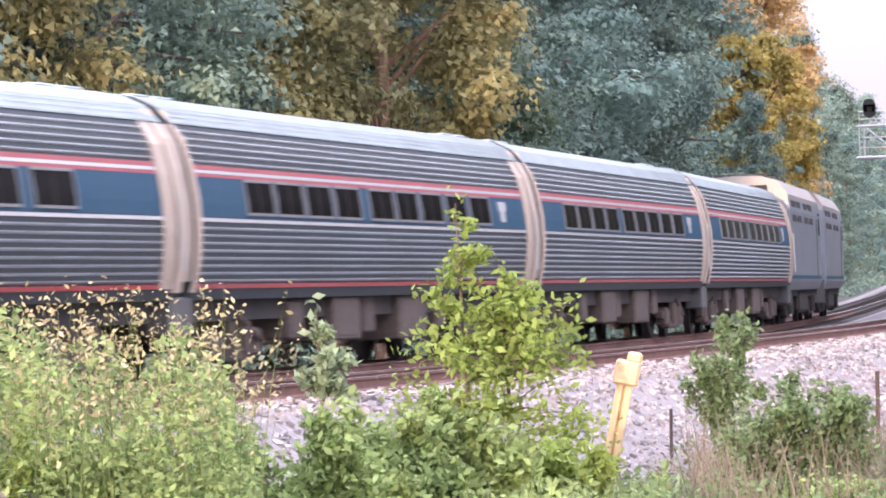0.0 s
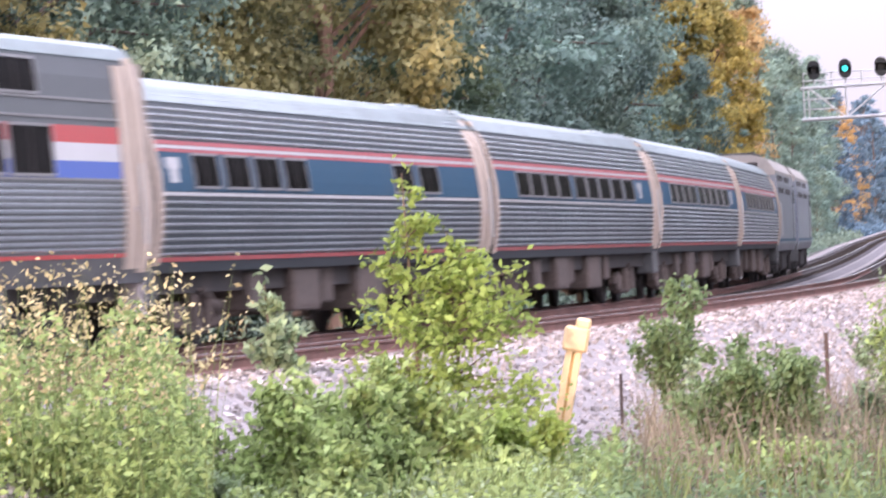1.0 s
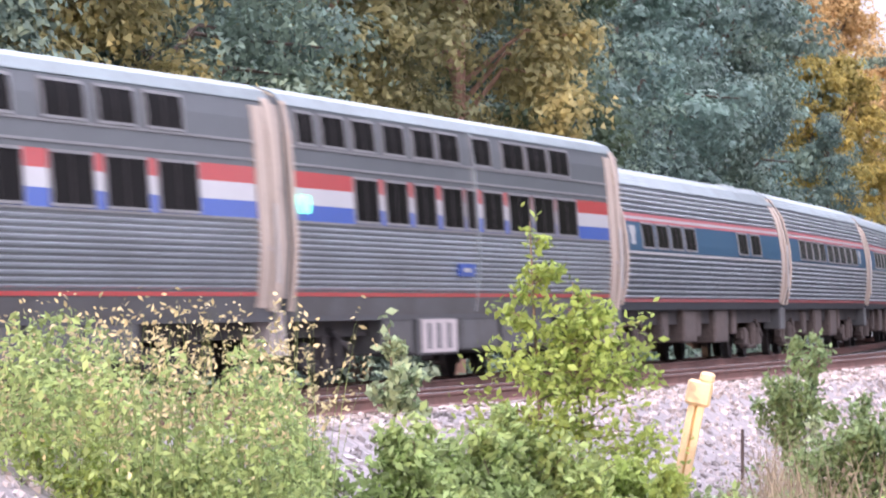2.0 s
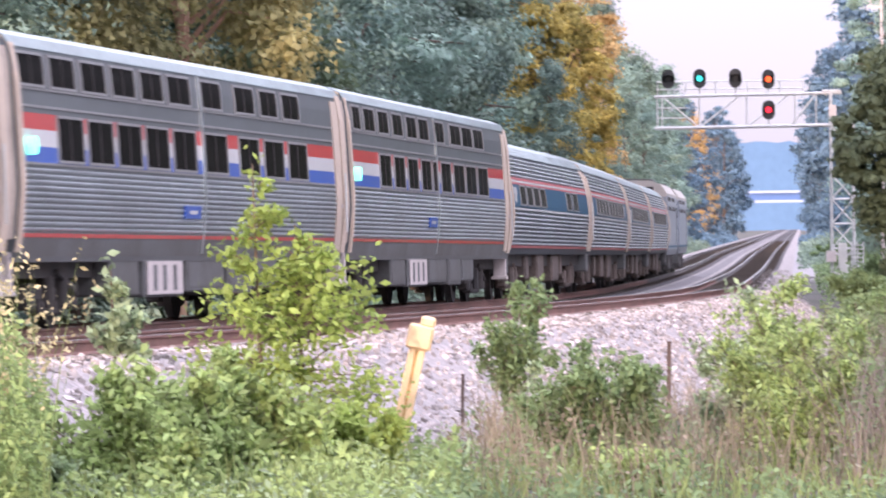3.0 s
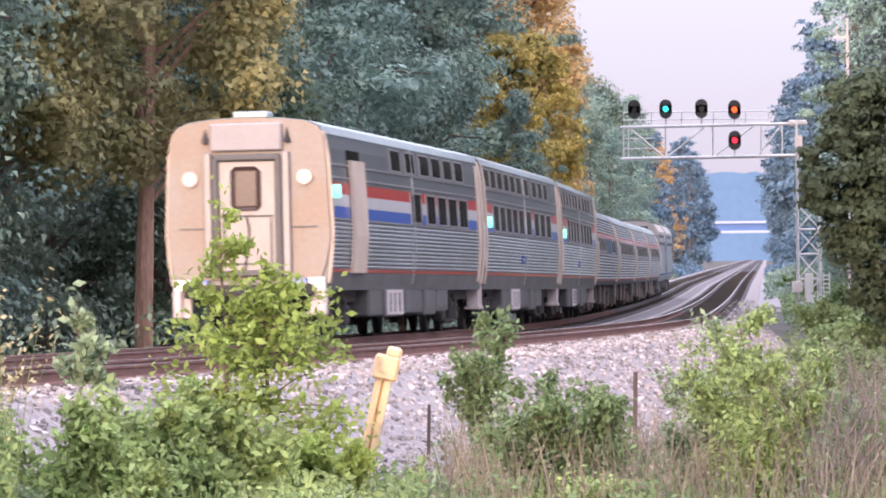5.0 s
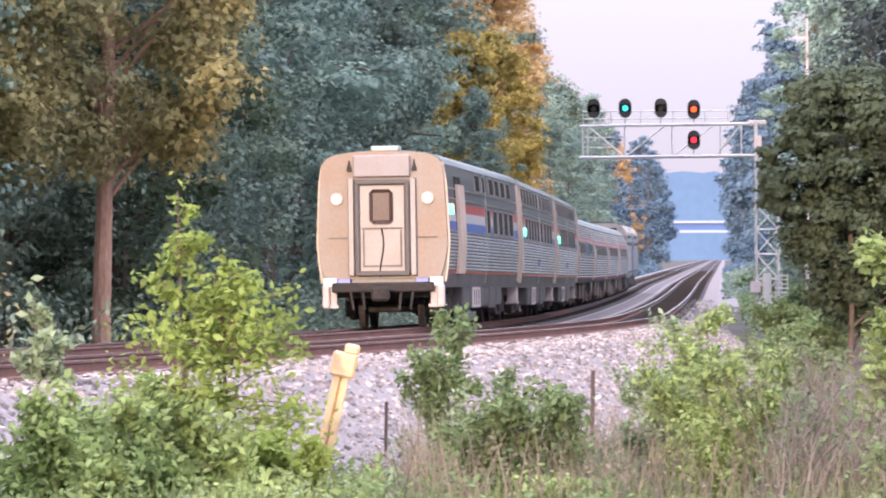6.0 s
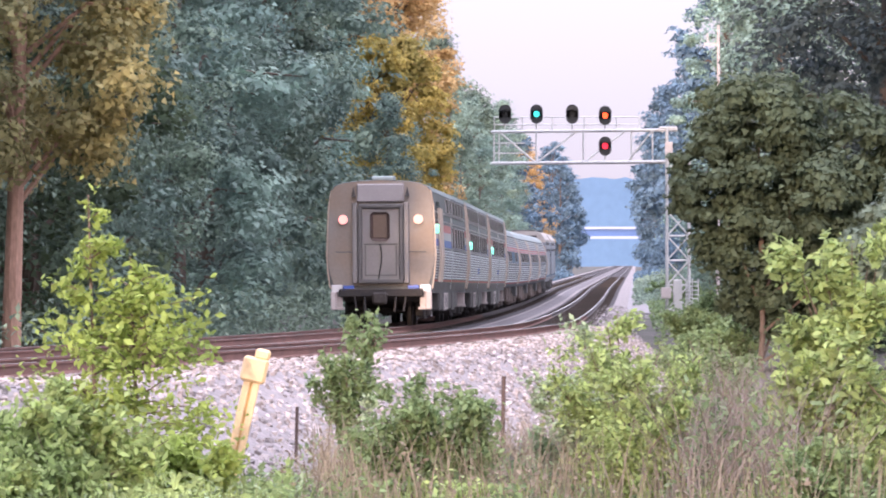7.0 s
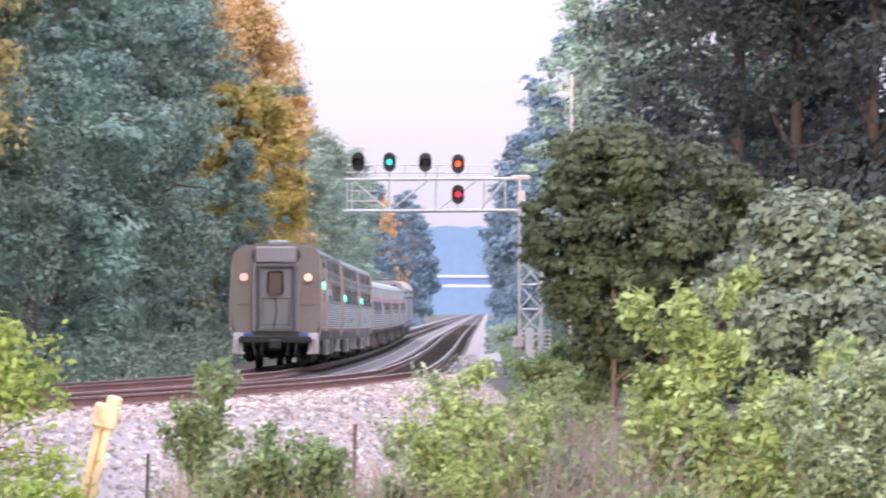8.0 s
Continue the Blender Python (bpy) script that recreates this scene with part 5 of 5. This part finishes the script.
def build_verge():
    # broad leafy shrubs
    shrub(11, -6.2, 50, 2.3, 0.15, leaf_shrub, "broad leafy green shrub in front of the ballast", .085, 9000, clumps=60)
    shrub(12, -7.2, 47, 2.0, -0.05, leaf_shrub, "broad leafy green shrub among weeds", .08, 7000, clumps=50)
    shrub(13, -5.0, 52, 1.5, -0.45, leaf_lime, "low bright green shrub", .075, 5000, clumps=40)
    shrub(14, -8.6, 46, 1.2, -0.5, leaf_pale, "pale grey-green leafy shrub", .06, 5000, clumps=40)
    shrub(15, -9.8, 44, 2.2, -0.15, leaf_shrub, "dense green weeds and shrub at the verge", .06, 9000, clumps=60)
    shrub(16, -11.2, 43, 1.8, 0.1, leaf_lime, "bright green weedy shrub", .055, 8000, clumps=50)
    sapling(17, -5.85, 58, 1.7, 2.05, leaf_lime, "slender young tree with bright lime-green leaves", .072, 26, 52)
    sapling(18, -5.38, 58, 2.9, 1.35, leaf_lime, "young lime-green tree with spreading twigs", .072, 64, 50)
    sapling(19, -7.45, 57, 1.2, 0.85, leaf_pale, "small dark green sapling", .09, 16, 60)
    shrub(20, -2.95, 62, 1.05, 0.95, leaf_deep, "leaning olive-green shrub growing against the rails", .06, 2600, .55, 44)
    shrub(21, -2.75, 60, 1.0, -0.1, leaf_pale, "thin olive shrub on the gravel slope", .055, 2200, .1, 26)
    shrub(22, -2.1, 54, 1.8, 0.05, leaf_deep, "loose dark green shrub", .06, 11000, .12, 76)
    shrub(23, -1.5, 51, 1.4, -1.0, leaf_shrub, "low green shrub at the verge", .055, 5000, clumps=36)
    shrub(24, 0.10, 55, 1.75, 1.0, leaf_shrub, "upright soft green shrub", .055, 10500, .05, 72)
    shrub(25, -0.35, 57, 1.5, 0.50, leaf_pale, "upright fresh green shrub", .055, 5000, .1, 48)
    shrub(26, 0.15, 52, 1.3, 0.36, leaf_shrub, "dense upright fresh green shrub on the verge", .06, 5500, clumps=36)
    shrub(27, 1.2, 85, 2.4, 0.55, leaf_deep, "low dark green thicket beyond the dry brush", .08, 5000, clumps=40)
    shrub(28, 2.65, 55, 2.0, 2.05, leaf_shrub, "tall fresh green leafy shrub", .09, 13000, clumps=70)
    shrub(29, 3.6, 52, 2.3, 1.1, leaf_shrub, "tall leafy green shrub", .085, 12000, clumps=70)
    shrub(30, 4.4, 50, 2.0, 1.3, leaf_pale, "leafy green shrub at the verge", .07, 9000, clumps=50)
    shrub(32, 2.4, 50, 1.2, -0.5, leaf_deep, "low green shrub among dry stems", .055, 5000, clumps=36)
    shrub(33, 0.95, 120, 2.6, 0.35, leaf_deep, "low dark thicket near the signal mast", .10, 3500, clumps=50)
    shrub(34, 1.25, 150, 3.0, 0.75, leaf_deep, "low dark thicket near the signal mast", .12, 3500, clumps=50)
    shrub(35, 0.85, 185, 2.6, 1.0, leaf_deep, "low dark thicket near the signal mast", .13, 3000, clumps=50)
    shrub(36, 1.1, 215, 3.0, 1.4, leaf_deep, "low dark thicket near the signal mast", .15, 3000, clumps=50)
    shrub(37, 0.78, 300, 3.0, 2.4, leaf_deep, "low dark thicket beyond the signal mast", .18, 2500, clumps=50)
    shrub(38, 0.62, 360, 3.2, 3.0, leaf_deep, "low dark thicket beyond the signal mast", .2, 2500, clumps=50)
    # undergrowth at the foot of the wood
    rng = np.random.default_rng(99)
    pts = []
    for i in range(15000):
        s = rng.uniform(-150, 150)
        p = beside(s, -rng.uniform(3.6, 10.5), 0)
        pts.append((p.x, p.y, ground_height(p.x, p.y) + .35 + rng.uniform(0, 1) ** 2 * (1.6 + noise.noise((s * .2, 0, 2)))))
    tagged(new("trackside_weeds", leaf_mesh("trackside_weeds", np.array(pts), rng.uniform(.09, .2, size=len(pts)), leaf_dark, rng, 1.6)),
           "dark low undergrowth at the foot of the wood", "weeds", kind="stuff")
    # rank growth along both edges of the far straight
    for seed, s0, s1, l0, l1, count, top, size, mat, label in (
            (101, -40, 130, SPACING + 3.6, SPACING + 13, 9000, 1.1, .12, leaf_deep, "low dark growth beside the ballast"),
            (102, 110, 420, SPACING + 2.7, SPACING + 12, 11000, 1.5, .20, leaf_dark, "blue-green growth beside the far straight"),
            (103, 380, 640, SPACING + 2.6, SPACING + 10, 7000, 1.8, .28, leaf_far, "growth beside the far straight, tinted for haze"),
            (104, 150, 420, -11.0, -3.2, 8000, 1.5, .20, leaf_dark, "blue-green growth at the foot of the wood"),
            (105, 400, 640, -9.0, -2.9, 6000, 2.0, .28, leaf_far, "growth at the foot of the far wood, tinted for haze")):
        rng = np.random.default_rng(seed)
        pts = []
        for i in range(count):
            s, l = rng.uniform(s0, s1), rng.uniform(l0, l1)
            p = beside(s, l, 0)
            deep = min(1.0, (l - l0) / 4 if l > 0 else (l1 - l) / 4)
            lump = .45 + max(0, .6 + noise.noise((p.x * .3, s * .09, 3)))
            pts.append((p.x, p.y, ground_height(p.x, p.y) + .1 + rng.uniform(0, 1) ** 1.5 * top * (.25 + .75 * deep) * lump))
        tagged(new("trackside_weeds", leaf_mesh("trackside_weeds", np.array(pts), rng.uniform(.7, 1.4, size=count) * size, mat, rng, 1.6)),
               label, "weeds", kind="stuff")
    # weeds and dry stems
    brush("goldenrod_stems", 41, -12.0, -8.2, 42, 48, 300, 1.7, 2.75, grass_green, "tall goldenrod gone to seed at the verge", .007, seed_head, .035, .10)
    ground_cover("leafy_weeds", 51, -12.0, -3.6, 43, 56, 20000, .7, leaf_shrub, "leafy green weeds covering the verge")
    ground_cover("pale_weeds", 52, -12.0, -3.5, 43, 58, 6000, .6, leaf_pale, "pale grey-green leafy weeds covering the verge", .05)
    ground_cover("low_weeds", 53, -4.0, 5.0, 43, 70, 14000, .55, leaf_deep, "dark green low weeds covering the verge", .055)
    ground_cover("tan_weeds", 54, -3.8, 3.0, 48, 68, 6000, .8, straw, "dry tan leaves and seed heads on the verge", .04)
    ground_cover("tall_weeds", 55, -12.4, -8.45, 42, 47, 24000, 2.5, leaf_shrub, "tall leafy green weeds at the verge", .05)
    ground_cover("tall_weeds", 58, -8.75, -8.2, 42.5, 46.5, 2400, 1.5, leaf_shrub, "leafy green weeds thinning out at the verge", .05)
    ground_cover("brush_leaves", 56, 0.5, 2.6, 50, 64, 4200, 1.5, leaf_deep, "green leaves among the bare brush", .06)
    brush("weed_stems", 42, -12.0, -4.0, 44, 58, 900, .3, .9, grass_green, "green grass and weeds in front of the ballast", .012)
    brush("dry_stems", 43, -3.4, 4.5, 48, 66, 2400, .5, 1.25, straw, "dry tan grass and bare stems on the verge", .008)
    brush("bare_brush", 44, 0.5, 2.5, 50, 66, 1300, .8, 2.0, brush_brown, "bare brown brush thicket", .007, None, .03, .6)
    brush("grass_tufts", 45, -4.5, 4.5, 44, 56, 1300, .25, .7, grass_green, "grass tufts along the verge", .012)


def ground_cover(name, seed, deg0, deg1, d0, d1, count, height, mat, label, leaf=.055, lumps=7.0):
    """Low leafy growth over the verge, thicker in uneven patches."""
    rng = np.random.default_rng(seed)
    pts = []
    while len(pts) < count:
        p = bearing(rng.uniform(deg0, deg1), rng.uniform(d0, d1))
        k = noise.noise((p.x * lumps * .22, p.y * lumps * .05, seed)) * .5 + .5
        if rng.uniform() < k * k * 1.6:
            pts.append((p.x, p.y, p.z + rng.uniform(0, 1) ** 1.5 * height * (.25 + k)))
    pts = np.array(pts)
    ob = new(name, leaf_mesh(name, pts, rng.uniform(.6, 1.4, size=len(pts)) * leaf, mat, rng, 1.8))
    return tagged(ob, label, "weeds", kind="stuff")


brush_brown = foliage("bare_brown_twigs", (0.25, 0.215, 0.195), (0.16, 0.14, 0.125), light=0.1)
build_verge()


# ---------------------------------------------------------------- loose ballast stones
def build_stones():
    rng = np.random.default_rng(77)
    cube = np.array([(-1, -1, -1), (1, -1, -1), (1, 1, -1), (-1, 1, -1), (-.7, -.8, 1), (.8, -.7, 1), (.7, .8, 1), (-.8, .7, 1)], float)
    quads = np.array([(0, 3, 2, 1), (4, 5, 6, 7), (0, 1, 5, 4), (1, 2, 6, 5), (2, 3, 7, 6), (3, 0, 4, 7)])
    vs, fs = [], []
    n = 0
    slope = [(SPACING + .9, -.20), (SPACING + 1.9, -.22), (SPACING + 2.3, -.30), (SPACING + 4.7, -1.75)]
    for i in range(17000):
        s = -165 + 120 * rng.uniform(0, 1) if i % 4 else -165 + 260 * rng.uniform(0, 1)
        l = rng.uniform(SPACING + .95, SPACING + 4.7)
        h = float(np.interp(l, [a for a, b in slope], [b for a, b in slope]))
        p = beside(s, l, h)
        size = rng.uniform(.022, .052)
        q = cube * rng.uniform(.6, 1.25, size=(8, 3)) * size * np.array([1, 1, .75])
        a, b = rng.uniform(0, 6.28, size=2)
        ca, sa, cb, sb2 = math.cos(a), math.sin(a), math.cos(b), math.sin(b)
        r = np.array([[ca, -sa, 0], [sa, ca, 0], [0, 0, 1]]) @ np.array([[1, 0, 0], [0, cb, -sb2], [0, sb2, cb]])
        vs.append(q @ r.T + np.array(p))
        fs.append(quads + n)
        n += 8
    ob = new("ballast_stones", quick_mesh("ballast_stones", np.concatenate(vs).tolist(), np.concatenate(fs).tolist(), stone))
    tagged(ob, "loose crushed grey-pink stones on the ballast slope", "stones", kind="stuff")


build_stones()


# ---------------------------------------------------------------- what moves
def run(t):
    """Distance run along the line at t: a steady pace with a slight slackening between 1 and 3 s."""
    f = min(max((t - 1.0) / 2.0, 0), 1)
    return START + SPEED * t - 0.95 * f * f * (3 - 2 * f)


def motions():
    for car, offset, base in TRAIN:
        rows = [(t * 0.5, on_line(run(t * 0.5) + offset, base)) for t in range(17)]
        walk(car, rows)


motions()
